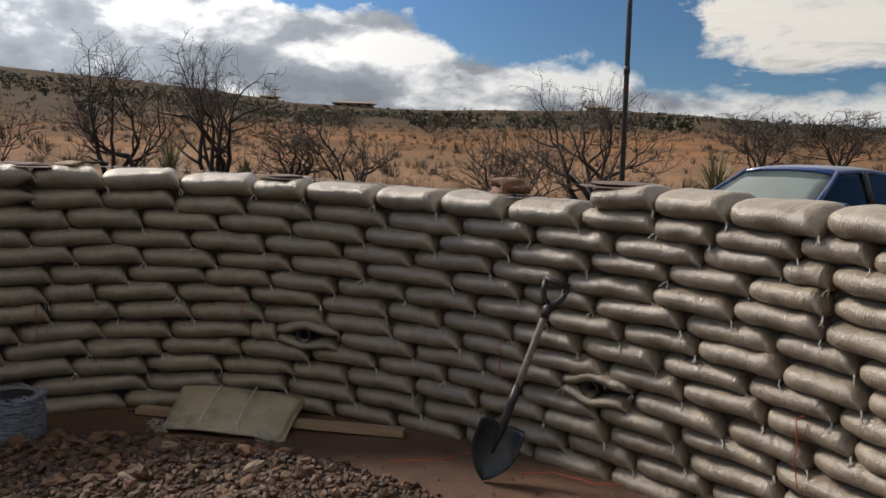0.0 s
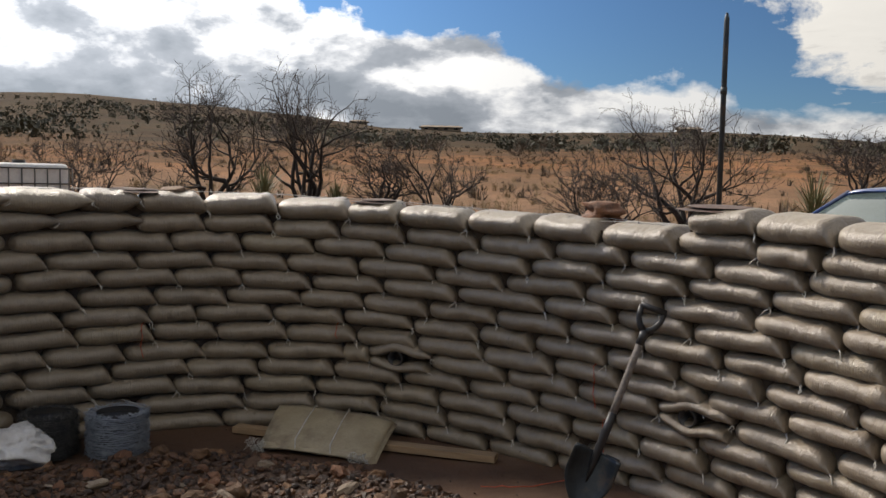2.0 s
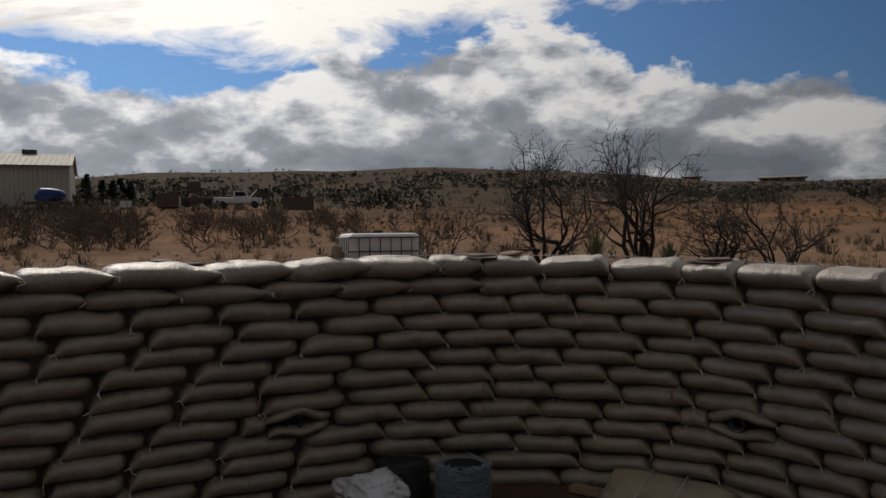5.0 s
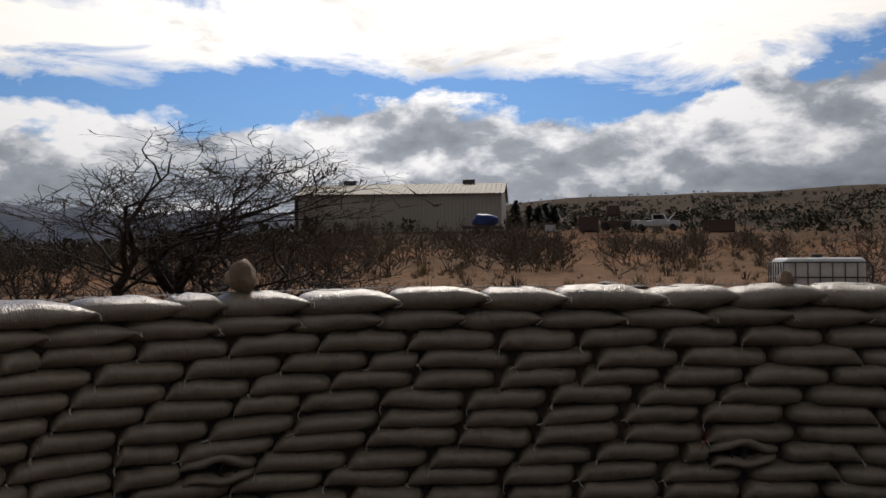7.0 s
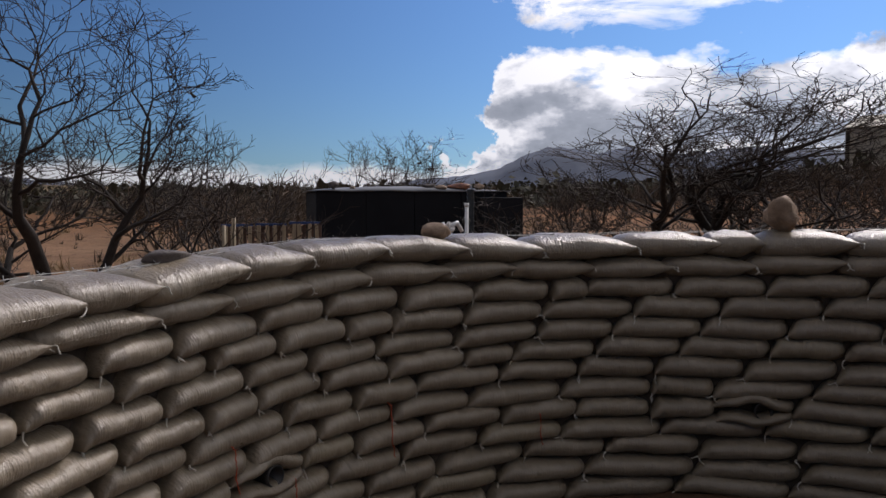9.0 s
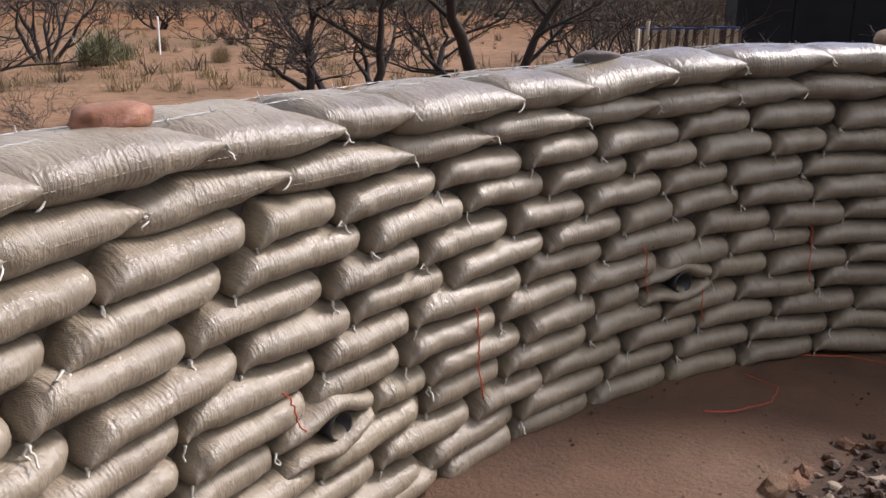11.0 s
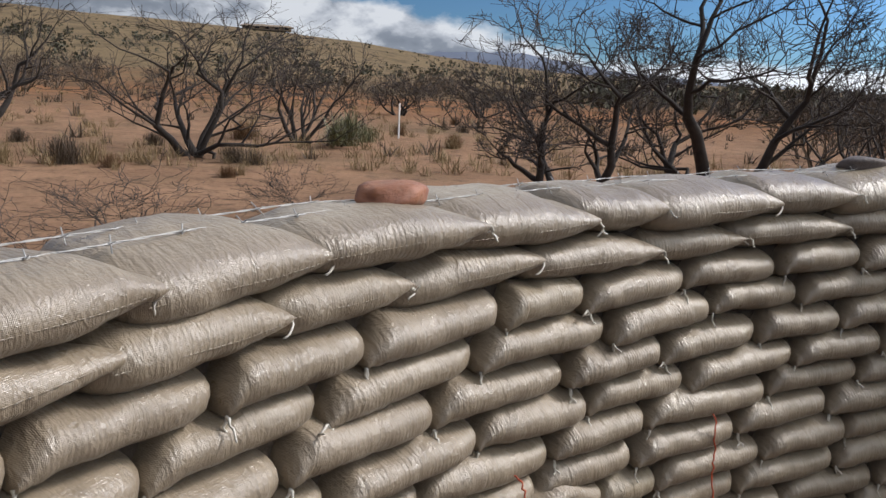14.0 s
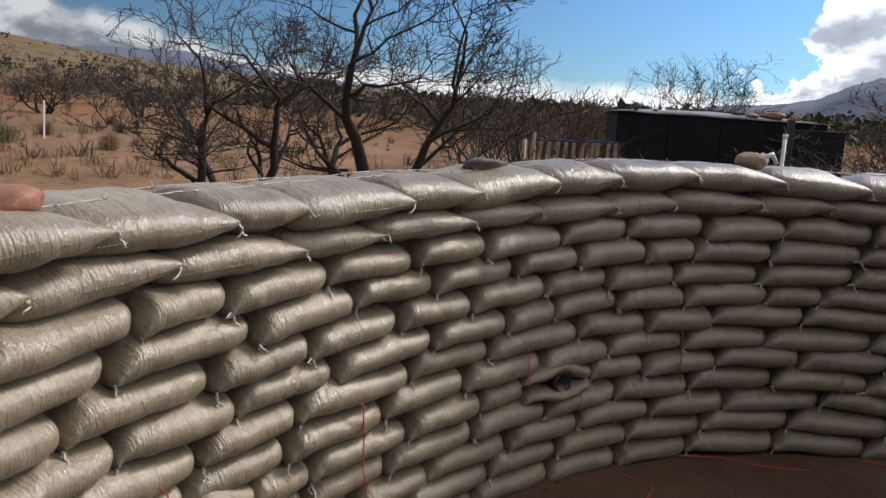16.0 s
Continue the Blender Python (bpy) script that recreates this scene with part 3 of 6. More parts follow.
def sack_mesh(seed, tail, loose=False, bow=0.0, rows=36, ring=26):
    """A filled sack, x along the wall, front at +y. tail: the end (+1 or -1) whose corner hangs out with its string.
    loose: a sack of the upper courses, longer drawn out. bow: bent up or down round a pipe."""
    rnd = random.Random(seed)
    off = Vector((rnd.uniform(-40, 40), rnd.uniform(-40, 40), rnd.uniform(-40, 40)))
    verts, faces = [], []
    reach = 0.80 if loose else rnd.uniform(0.30, 0.42)
    droop = rnd.uniform(0.78, 0.98)
    for i in range(rows + 1):
        u = math.sin((i / rows - 0.5) * math.pi)
        e_round = max(0.0, 1 - abs(u) ** 5.5) ** 0.5
        k = max(0.0, (u - (1 - reach)) / reach)
        e_tail = 1 - k ** 1.7 * 0.96 if loose else 1 - k ** 1.9 * 0.90
        e = e_tail if u > 0 else e_round
        e_z = e ** 0.85 if loose else (1 - k ** 2.1 * 0.84 if u > 0 else e ** 0.85)
        x = u * LEN / 2 * ((1.13 if loose else 1.055) if u > 0 else 1.0)
        belly = 1.0 + 0.10 * noise.noise(Vector((x * 6.0, off.z, 1.0)))
        for j in range(ring):
            a = 2 * math.pi * j / ring
            cy, sz = math.cos(a), math.sin(a)
            y = math.copysign(abs(cy) ** (0.96 if cy > 0 else 0.84), cy) * DEEP / 2 * (0.55 * e + 0.45 * e ** 0.5 if u < 0 else e)
            z = math.copysign(abs(sz) ** (0.86 if sz > 0 else 0.70), sz) * HIGH / 2 * 1.20 * e_z * (belly if sz > 0 else 1.0)
            if u > 0:
                y += (1 - e) * DEEP / 2 * 0.86
                z -= (1 - e_z) * HIGH / 2 * (0.04 if loose else droop)
            p = Vector((x, y, z))
            n = Vector((0, cy, sz))
            slow = noise.noise(p * 7.0 + off) * 0.008 + noise.noise(p * 16.0 + off) * 0.004
            # pleats run round the sack, deepest near its ends, and a few dents cross its middle
            fold = 0.55 - abs(noise.noise(Vector((x * 30 + off.x, y * 5 + z * 8, off.z)))) * 2.4
            dent = -max(0.0, noise.noise(Vector((x * 13 + off.y, y * 9, z * 13 + off.x))) - 0.25) * 0.016
            ends = 0.16 + 0.84 * abs(u) ** 3
            p += n * (slow + dent + fold * ends * (0.0085 if u > 0 else 0.005)) * min(1.0, e * 1.4)
            p.z += 0.012 * noise.noise(Vector((x * 4.0, off.y, 0))) + bow * math.exp(-(u / 0.42) ** 2)
            verts.append(Vector((p.x * tail, p.y, p.z)))
    for i in range(rows):
        for j in range(ring):
            a, b = i * ring + j, i * ring + (j + 1) % ring
            q = (a, a + ring, b + ring, b)
            faces.append(q if tail > 0 else tuple(reversed(q)))
    faces.append(tuple(range(ring)) if tail > 0 else tuple(reversed(range(ring))))
    last = rows * ring
    faces.append(tuple(last + j for j in reversed(range(ring))) if tail > 0 else tuple(last + j for j in range(ring)))
    pile = Pile()
    pile.v, pile.f, pile.s = verts, faces, [0] * len(faces)
    # the string at the corner
    tip = Vector((LEN / 2 * (1.12 if loose else 1.06) * tail, DEEP * 0.41, HIGH * (-0.02 if loose else -0.47 * droop)))
    for s in range(2 if rnd.random() < 0.6 else 1):
        p, way_ = tip.copy(), Vector((tail * rnd.uniform(0.0, 1.0), rnd.uniform(0.1, 0.5), rnd.uniform(-1.2, -0.3))).normalized()
        path = [p.copy()]
        for _ in range(8):
            way_ = (way_ + Vector((rnd.uniform(-1.0, 1.0), rnd.uniform(-0.5, 0.5), rnd.uniform(-0.9, 0.5)))).normalized()
            p = p + way_ * rnd.uniform(0.005, 0.009)
            path.append(p.copy())
        pile.tube(path, [0.005, 0.004, 0.0032, 0.003, 0.0026, 0.003, 0.0024, 0.0028, 0.0022], 4, True, 1)
    # a broken line of stitches along the front of the looser sacks
    if loose:
        path, thick = [], []
        for i in range(105):
            u = -0.78 + 1.6 * i / 104
            k = max(0.0, (u - (1 - reach)) / reach)
            e = 1 - k ** 1.7 * 0.96
            z = HIGH * (-0.06 + 0.04 * k * k)
            path.append(Vector((u * LEN / 2 * (1.13 if u > 0 else 1) * tail, DEEP / 2 * (0.985 * e + (1 - e) * 0.86), z)))
            thick.append(0.0014 if i % 4 < 2 else 0.0002)
        pile.tube(path, thick, 4, False, 0)
    return pile.mesh("sack", [SACK, STRING])


SACKS = {(tail, loose): [sack_mesh(100 * n + 7 * tail + (31 if loose else 0), tail, loose) for n in range(7)] for tail in (-1, 1) for loose in (False, True)}
SACK_UPPER = {tail: [sack_mesh(900 + 7 * n + tail, tail, False, 0.52 * HIGH) for n in range(3)] for tail in (-1, 1)}
SACK_LOWER = {tail: [sack_mesh(950 + 7 * n + tail, tail, False, -0.44 * HIGH) for n in range(3)] for tail in (-1, 1)}

wall = thing("wall_round", "curved wall of stacked greyish-tan woven sacks filled with earth", "wall", kind="structure")
rnd = random.Random(11)


def lay(parent, me, a, z, out, length, high, tilt=0.0, swing=0.0, lean=0.0, deep=1.0):
    along, inward = wall_axes(a)
    m = Matrix((along, inward, Vector((0, 0, 1)))).transposed().to_4x4()
    m.translation = wall_at(a, out, z)
    m = m @ pose(0, 0, 0, lean, tilt, swing) @ Matrix.Diagonal((length / LEN, deep, high / HIGH, 1))
    return part("sack", me, parent, at=m)


for row in range(14):
    marks = [float(v) for v in JOINTS[row].split()]
    # the fill behind the sacks of this course
    lo_a, hi_a = marks[0], marks[-1]
    steps = max(4, int((hi_a - lo_a) / 2.5))
    verts, faces = [], []
    for i in range(steps + 1):
        a = lo_a + (hi_a - lo_a) * i / steps
        z, p = row_z(row, a), float(np.interp(a, TURN_AT, PITCH))
        drop = 0.035 if row in (0, 1) else 0.0
        for out, dz in ((0.10, -0.5 * p), (0.10, 0.5 * p - drop), (0.27, 0.5 * p - drop), (0.27, -0.5 * p)):
            verts.append(wall_at(a, out, max(z + dz, -0.02)))
    for i in range(steps):
        for j in range(4):
            q, n = i * 4 + j, i * 4 + (j + 1) % 4
            faces.append((q, n, n + 4, q + 4))
    course = part("course", mesh_of("course", verts, faces, EARTH, False), wall, "dark packed earth between the sacks")
    if row == 9:
        for a in PIPES_AT:
            half = math.degrees(0.20 / wall_r(a))
            marks = sorted([m for m in marks if abs(m - a) > half + 1.6] + [a - half, a + half])
    loose = row <= 2
    for lo_m, hi_m in zip(marks, marks[1:]):
        a = (lo_m + hi_m) / 2
        length = (wall_at(hi_m) - wall_at(lo_m)).length
        p = float(np.interp(a, TURN_AT, PITCH))
        z = row_z(row, a)
        tail = -1 if (loose or a < 119 + 4 * math.sin(row * 2.1)) else 1
        if row == 9 and any(abs(a - q) < 0.5 for q in PIPES_AT):
            lay(course, rnd.choice(SACK_UPPER[tail]), a, z + 0.030, DEEP / 2 - 0.014, 0.43, 0.076, -4 * tail)
            lay(course, rnd.choice(SACK_LOWER[tail]), a, z - 0.036, DEEP / 2 - 0.020, 0.41, 0.066, 3 * tail)
            continue
        near_slope = math.degrees(math.atan2(row_z(row, hi_m) - row_z(row, lo_m), length))
        top = row == 0 or (row == 1 and a > 46.5)
        stretch = (1.12 if top else 1.07 if row == 2 else 1.0) if loose and a > 100 else 0.995
        lay(course, rnd.choice(SACKS[(tail, loose and a > 100)]), a, max(z + rnd.uniform(-0.004, 0.004) + (0.004 if top else 0.0), 0.03), DEEP / 2 + rnd.uniform(-0.014, 0.012), length * stretch + 0.012,
            p * (1.12 if top else 1.03) * rnd.uniform(0.97, 1.05), -near_slope + rnd.uniform(-1.6, 1.6) + (1.2 if loose else 0.8) * (1 if tail < 0 else -1), (4.5 if loose and a > 100 else 1.3) * tail + rnd.uniform(-1.5, 1.5), rnd.uniform(-4, 4), 1.06 if top else 1.0)

# ribbed black pipes through the wall
for a in PIPES_AT:
    along, inward = wall_axes(a)
    z = row_z(9, a) - 0.002
    m = Matrix((along, Vector((0, 0, 1)), -inward)).transposed().to_4x4()
    m = Matrix((along, inward, Vector((0, 0, 1)))).transposed().to_4x4()
    m.translation = wall_at(a, 0.036, z)
    pipe = Pile()
    n, seg = 20, 26
    profile = [(0.040, 0.041), (0.040, 0.049)] + [(0.028 - 0.012 * i, 0.049 - 0.003 * (i % 2)) for i in range(1, seg)]
    profile = [(-0.36, 0.041)] + profile[:1] + profile[1:]
    for y, r in profile:
        for j in range(n):
            t = 2 * math.pi * j / n
            pipe.v.append(Vector((r * math.cos(t), y - 0.006, r * math.sin(t))))
    for i in range(len(profile) - 1):
        for j in range(n):
            q, k2 = i * n + j, i * n + (j + 1) % n
            pipe.f.append((q, k2, k2 + n, q + n))
            pipe.s.append(0)
    pipe.f.append(tuple(range(n)))
    pipe.s.append(0)
    tagged(part("drain_pipe", pipe.mesh("drain_pipe", BLACK_PLASTIC), at=m), "short black plastic pipe set through the sack wall", "pipe", "pipes through the wall")

# ---- ground, hills and distance ----
HILL_AT = (-180, -120, -60, -30, -20, -10, 0, 10, 20, 28, 38, 47, 58, 66, 75, 90, 105, 118, 127, 132, 137, 142, 150, 158, 165, 180)
HILL_UP = (1.0, 1.0, 1.2, 2.0, 2.9, 3.4, 3.2, 3.4, 4.4, 4.8, 4.6, 4.3, 3.4, 1.9, 1.2, 1.0, 1.0, 1.2, 1.75, 2.4, 2.95, 3.35, 3.7, 3.9, 3.6, 1.0)
RISE_UP = (-0.5, -0.5, 0.5, 1.6, 1.9, 2.0, 2.0, 2.0, 2.1, 2.1, 2.1, 2.1, 2.0, 1.2, 0.2, -0.4, -0.6, -0.6, -0.5, -0.4, -0.3, -0.2, -0.2, -0.2, -0.2, -0.5)


def ground_z(x, y):
    r = math.hypot(x, y)
    if r < 5.0:
        return 0.0
    yaw = math.degrees(math.atan2(-x, y))
    hill = 1.6 + 400.0 * math.tan(radians(float(np.interp(yaw, HILL_AT, HILL_UP))))
    rise = 1.6 + 100.0 * math.tan(radians(float(np.interp(yaw, HILL_AT, RISE_UP))))
    base = 0.10 * min(1.0, max(0.0, (r - 5.5) / 1.5))
    if r < 100.0:
        z = base + (rise - base) * max(0.0, (r - 7.0) / 93.0) ** 1.3
    else:
        k = min(1.0, (r - 100.0) / 300.0)
        z = rise + (hill - rise) * (k ** 1.15)
        if r > 400.0:
            z = hill * max(0.0, 1.0 - (r - 400.0) / 900.0) - (r - 400) * 0.004
    rough = min(1.0, max(0.0, (r - 7.0) / 10.0))
    z += rough * 0.05 * noise.noise(Vector((x * 0.5, y * 0.5, 0)))
    z += min(1.0, max(0.0, (r - 40) / 120.0)) * 1.1 * noise.fractal(Vector((x * 0.016, y * 0.016, 3.0)), 1.0, 2.0, 4)
    return z


def stand(yaw, d, dz=0.0):
    p = bearing(yaw, d)
    return Vector((p.x, p.y, ground_z(p.x, p.y) + dz))


verts, faces = [Vector((CX, CY, -0.03))], []
radii = [4.6, 5.2] + [5.2 * (4600 / 5.2) ** (i / 92) for i in range(1, 93)]
NA = 216
for r in radii:
    for j in range(NA):
        t = 2 * math.pi * j / NA
        x, y = r * math.cos(t), r * math.sin(t)
        if r < 4.7:
            x, y = CX + 3.9 * math.cos(t), CY + 3.9 * math.sin(t)
        elif r < 5.3:
            x, y = CX * 0.6 + r * math.cos(t), CY * 0.6 + r * math.sin(t)
        verts.append(Vector((x, y, ground_z(x, y) if r > 5.3 else (-0.03 if r < 4.7 else 0.02))))
for j in range(NA):
    faces.append((0, 1 + j, 1 + (j + 1) % NA))
for i in range(len(radii) - 1):
    for j in range(NA):
        a, b = 1 + i * NA + j, 1 + i * NA + (j + 1) % NA
        faces.append((a, a + NA, b + NA, b))
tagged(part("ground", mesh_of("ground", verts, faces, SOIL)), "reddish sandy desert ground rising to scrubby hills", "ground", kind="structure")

# the trodden earth floor inside
verts, faces = [], []
NR = 26
for i in range(NR + 1):
    for j in range(120):
        a = j * 3.0
        k = i / NR
        p = wall_at(a, 0.12 - (1 - k) * (wall_r(a) + 0.12))
        verts.append(Vector((p.x, p.y, 0.004 + 0.012 * noise.noise(Vector((p.x * 2.2, p.y * 2.2, 0))) + 0.005 * noise.noise(Vector((p.x * 9, p.y * 9, 4))))))
for i in range(NR):
    for j in range(120):
        a, b = i * 120 + j, i * 120 + (j + 1) % 120
        faces.append((a, a + 120, b + 120, b))
tagged(part("floor", mesh_of("floor", verts, faces, FLOOR)), "bare damp brown earth floor inside the wall", "floor", kind="structure")

# distant mountains, blue from the haze painted into their colour
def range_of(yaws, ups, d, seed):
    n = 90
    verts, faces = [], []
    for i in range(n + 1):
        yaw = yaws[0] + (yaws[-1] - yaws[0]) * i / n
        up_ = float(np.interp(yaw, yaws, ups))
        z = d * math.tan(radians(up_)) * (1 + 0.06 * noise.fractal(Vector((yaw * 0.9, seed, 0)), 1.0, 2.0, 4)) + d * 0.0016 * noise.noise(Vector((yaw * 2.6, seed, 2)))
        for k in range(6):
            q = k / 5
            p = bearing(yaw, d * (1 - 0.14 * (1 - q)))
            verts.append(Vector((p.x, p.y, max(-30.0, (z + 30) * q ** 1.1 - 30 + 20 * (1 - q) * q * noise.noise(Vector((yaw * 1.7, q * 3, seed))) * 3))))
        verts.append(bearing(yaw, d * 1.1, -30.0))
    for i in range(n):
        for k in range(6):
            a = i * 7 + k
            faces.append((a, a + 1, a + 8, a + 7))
    return mesh_of("mountain", verts, faces, MOUNTAIN_HAZE)


tagged(part("backdrop_mountain", range_of((58, 64, 70, 76, 77.5, 79.5, 82, 84, 86, 88, 91, 94, 98), (2.9, 3.2, 3.6, 3.1, 3.8, 3.3, 3.8, 3.4, 2.4, 1.9, 1.7, 1.2, 0.6), 3800, 1.0)), "mountain range on the horizon with blue haze painted in its colour", "mountain", kind="structure")
tagged(part("backdrop_mountain", range_of((96, 104, 112, 120, 126, 131, 138), (0.7, 1.0, 1.2, 1.8, 2.7, 2.6, 1.5), 3900, 5.0)), "low hills far behind the woods with blue haze painted in their colour", "mountain", kind="structure")


# ---- bare trees ----
def grow(rnd, limbs, twigs, p, d, length, r, level, wide, low, thin=0.003, fill=1.0):
    """One limb: a wandering tapered tube with smaller limbs off it."""
    n = 3 if level < 2 else int(3 + level * 1.5)
    path, rad = [p.copy()], [r]
    q, way_ = p.copy(), d.normalized()
    kids = []
    for i in range(n):
        kink = 0.34 if level < 4 else 0.22
        way_ = (way_ + Vector((rnd.gauss(0, kink), rnd.gauss(0, kink), rnd.gauss(0.05, kink * 0.8)))).normalized()
        if way_.z < low:
            way_.z += 0.25
        q = q + way_ * (length / n)
        path.append(q.copy())
        rad.append(r * (1 - 0.78 * ((i + 1) / n) ** 1.2))
        if level > 0 and i >= (1 if level < 4 else 0):
            for _ in range(2 if (level <= 2 or i == n - 1) else 1):
                kids.append((q.copy(), way_.copy(), rad[-1]))
    big = level >= 3
    (limbs if big else twigs).tube(path, [max(v, thin) for v in rad], 7 if level >= 4 else 5 if level == 3 else 3, False)
    if level == 0:
        return
    for kp, kd, kr in kids:
        if rnd.random() > fill * (2.6, 3.0, 3.4, 4.0, 4.6, 5.0)[level] / len(kids):
            continue
        side = Vector((rnd.gauss(0, 1), rnd.gauss(0, 1), rnd.gauss(0.12, 0.7)))
        side = (side - kd * side.dot(kd)).normalized()
        spread = rnd.uniform(0.45, 1.1) * wide
        grow(rnd, limbs, twigs, kp, kd + side * spread, length * rnd.uniform(0.5, 0.8), kr * rnd.uniform(0.5, 0.75), level - 1, wide, low, thin, fill)


def branch(rnd, limbs, twigs, p, d, length, r, level, thin):
    """A crooked mesquite limb: straight runs between sharp knees, side limbs at wide angles, a fork at its end."""
    n = max(5, 3 + level) if level else 3
    way_, q = d.normalized(), p.copy()
    path, rad, kids = [p.copy()], [r], []
    for i in range(n):
        bend = 0.46 if rnd.random() < 0.45 else 0.12
        way_ = (way_ + Vector((rnd.gauss(0, bend), rnd.gauss(0, bend), rnd.gauss(0.06, bend * 0.8)))).normalized()
        if way_.z < -0.1:
            way_.z += 0.3
        q = q + way_ * (length / n) * rnd.uniform(0.8, 1.2)
        path.append(q.copy())
        rad.append(r * (1 - 0.62 * (i + 1) / n))
        if level and i >= 1 and rnd.random() < (0.74 if level >= 3 else 0.86):
            kids.append((q.copy(), way_.copy(), rad[-1] * rnd.uniform(0.55, 0.75), rnd.uniform(0.8, 1.7), length * rnd.uniform(0.42, 0.72) * (1 - 0.25 * i / n)))
    if level:
        for _ in range(2):
            kids.append((q.copy(), way_.copy(), rad[-1] * 0.9, rnd.uniform(0.35, 0.8), length * rnd.uniform(0.5, 0.7)))
    (limbs if r > 3.0 * thin else twigs).tube(path, [max(v, thin * (0.7 if level == 0 else 1.0)) for v in rad], 8 if r > 10 * thin else 5 if r > 3.0 * thin else 3, False)
    for kp, kd, kr, wide, kl in kids:
        side = Vector((rnd.gauss(0, 1), rnd.gauss(0, 1), rnd.gauss(0.2, 0.8)))
        side = (side - kd * side.dot(kd)).normalized()
        branch(rnd, limbs, twigs, kp, kd + side * wide, kl, kr, level - 1, thin)


def tree_meshes(seed, height, width, stems, thick, thin, spread, level):
    """Several crooked stems from one foot, together of that height and width."""
    reach_ = 0.43 * height
    for _ in range(2):
        # grown twice: the second time with limbs of the length that the crown wants
        rnd = random.Random(seed)
        limbs, twigs = Pile(), Pile()
        for s in range(stems):
            a = 2 * math.pi * (s + rnd.uniform(-0.3, 0.3)) / stems
            lean = rnd.uniform(0.3, 0.9) * spread
            branch(rnd, limbs, twigs, Vector((math.cos(a) * thick * 0.4, math.sin(a) * thick * 0.4, -0.15)), Vector((math.cos(a) * lean, math.sin(a) * lean, 1.0)), reach_ * rnd.uniform(0.85, 1.15), thick * 0.5 * rnd.uniform(0.75, 1.0), level, thin)
        v = np.array([tuple(q) for q in twigs.v])
        kz = height / np.percentile(v[:, 2], 96)
        v = v[v[:, 2] > 0.4 / kz * height]
        mx, my = np.percentile(v[:, 0], [2, 98]), np.percentile(v[:, 1], [2, 98])
        kx, ky = width / (mx[1] - mx[0]), width / (my[1] - my[0])
        reach_ *= (kx * ky * kz) ** (1 / 3)
    # the crown sits over the foot
    cx, cy = (mx[0] + mx[1]) / 2 * kx, (my[0] + my[1]) / 2 * ky
    for pile in (limbs, twigs):
        for q in pile.v:
            up_ = min(1.0, max(0.0, q.z * kz / (0.7 * height)))
            q.x, q.y, q.z = q.x * kx - cx * up_, q.y * ky - cy * up_, q.z * kz if q.z > 0 else q.z
            # a rounded outline: stray shoots above it are shortened
            dome = height * (0.62 + 0.45 * math.sqrt(max(0.0, 1 - (math.hypot(q.x, q.y) / (0.62 * width)) ** 2)))
            q.z = min(q.z, dome + (q.z - dome) * 0.55)
    return limbs.mesh("trunk", BARK), twigs.mesh("crown", TWIG)


def tree(yaw, d, height, width, seed, label, stems=4, thick=0.12, spread=1.0):
    p = stand(yaw, d)
    t = thing("mesquite_tree", label, "tree", pose(p.x, p.y, p.z, 0, 0, 0), "mesquite trees round the house")
    a, b = tree_meshes(seed, height, width, stems, thick, 0.0030 + 0.00020 * d, spread, 4 if d < 14 else 3)
    part("trunk", a, t)
    part("crown", b, t)


tree(124.0, 11.5, 2.6, 3.1, 1002, "large bare mesquite tree leaning behind the sack wall", 3, 0.19, 2.0)
tree(113.2, 12.5, 3.9, 4.0, 1042, "tall bare dark mesquite tree beyond the wall", 3, 0.22, 1.6)
tree(70.4, 13.0, 2.8, 5.6, 1019, "wide bare mesquite tree with low spreading limbs", 6, 0.26, 1.3)
tree(20.8, 25.0, 3.4, 3.0, 24, "bare upright mesquite tree on the sandy field", 6, 0.20, 1.0)
tree(14.8, 24.0, 3.6, 3.4, 25, "bare upright dark mesquite tree on the sandy field", 6, 0.22, 1.0)
tree(9.8, 23.0, 1.7, 2.4, 26, "small bare mesquite tree in dry grass", 6, 0.16, 1.0)
tree(6.6, 22.0, 2.1, 2.4, 27, "small bare mesquite tree with a single dark trunk", 4, 0.16, 1.0)
tree(-4.6, 17.0, 1.7, 2.6, 28, "low bare thicket of grey mesquite stems", 7, 0.10, 1.0)
tree(-9.8, 20.0, 2.8, 3.4, 29, "bare mesquite tree with a dense twiggy crown", 6, 0.20, 1.0)
tree(-19.8, 42.0, 2.4, 4.0, 30, "bare mesquite tree far across the field", 7, 0.13, 1.0)
tree(-24.4, 46.0, 2.6, 5.0, 31, "wide bare mesquite tree far across the field", 7, 0.13, 1.0)
tree(147.2, 17.5, 2.65, 4.9, 32, "bare mesquite tree with an umbrella-shaped crown", 6, 0.16, 1.5)
tree(140.6, 22.5, 2.6, 3.2, 33, "bare dark mesquite tree leaning on the open sand", 5, 0.15, 1.3)
tree(159.6, 23.5, 3.5, 4.0, 34, "bare mesquite tree with a dense dark crown", 7, 0.24, 1.0)
tree(128.5, 46.0, 2.2, 4.2, 35, "bare mesquite tree far over the sand", 7, 0.13, 1.0)
tree(134.0, 43.0, 2.0, 3.6, 36, "small bare mesquite tree far over the sand", 7, 0.13, 1.0)
tree(93.9, 38.0, 4.1, 6.4, 37, "bare mesquite tree rising behind the black store", 7, 0.17, 1.0)
tree(81.0, 25.0, 2.2, 3.0, 38, "thin bare mesquite beside the black store", 7, 0.10, 1.0)
tree(104.5, 17.0, 2.6, 3.0, 39, "thin bare mesquite behind the pallet fence", 7, 0.10, 1.0)
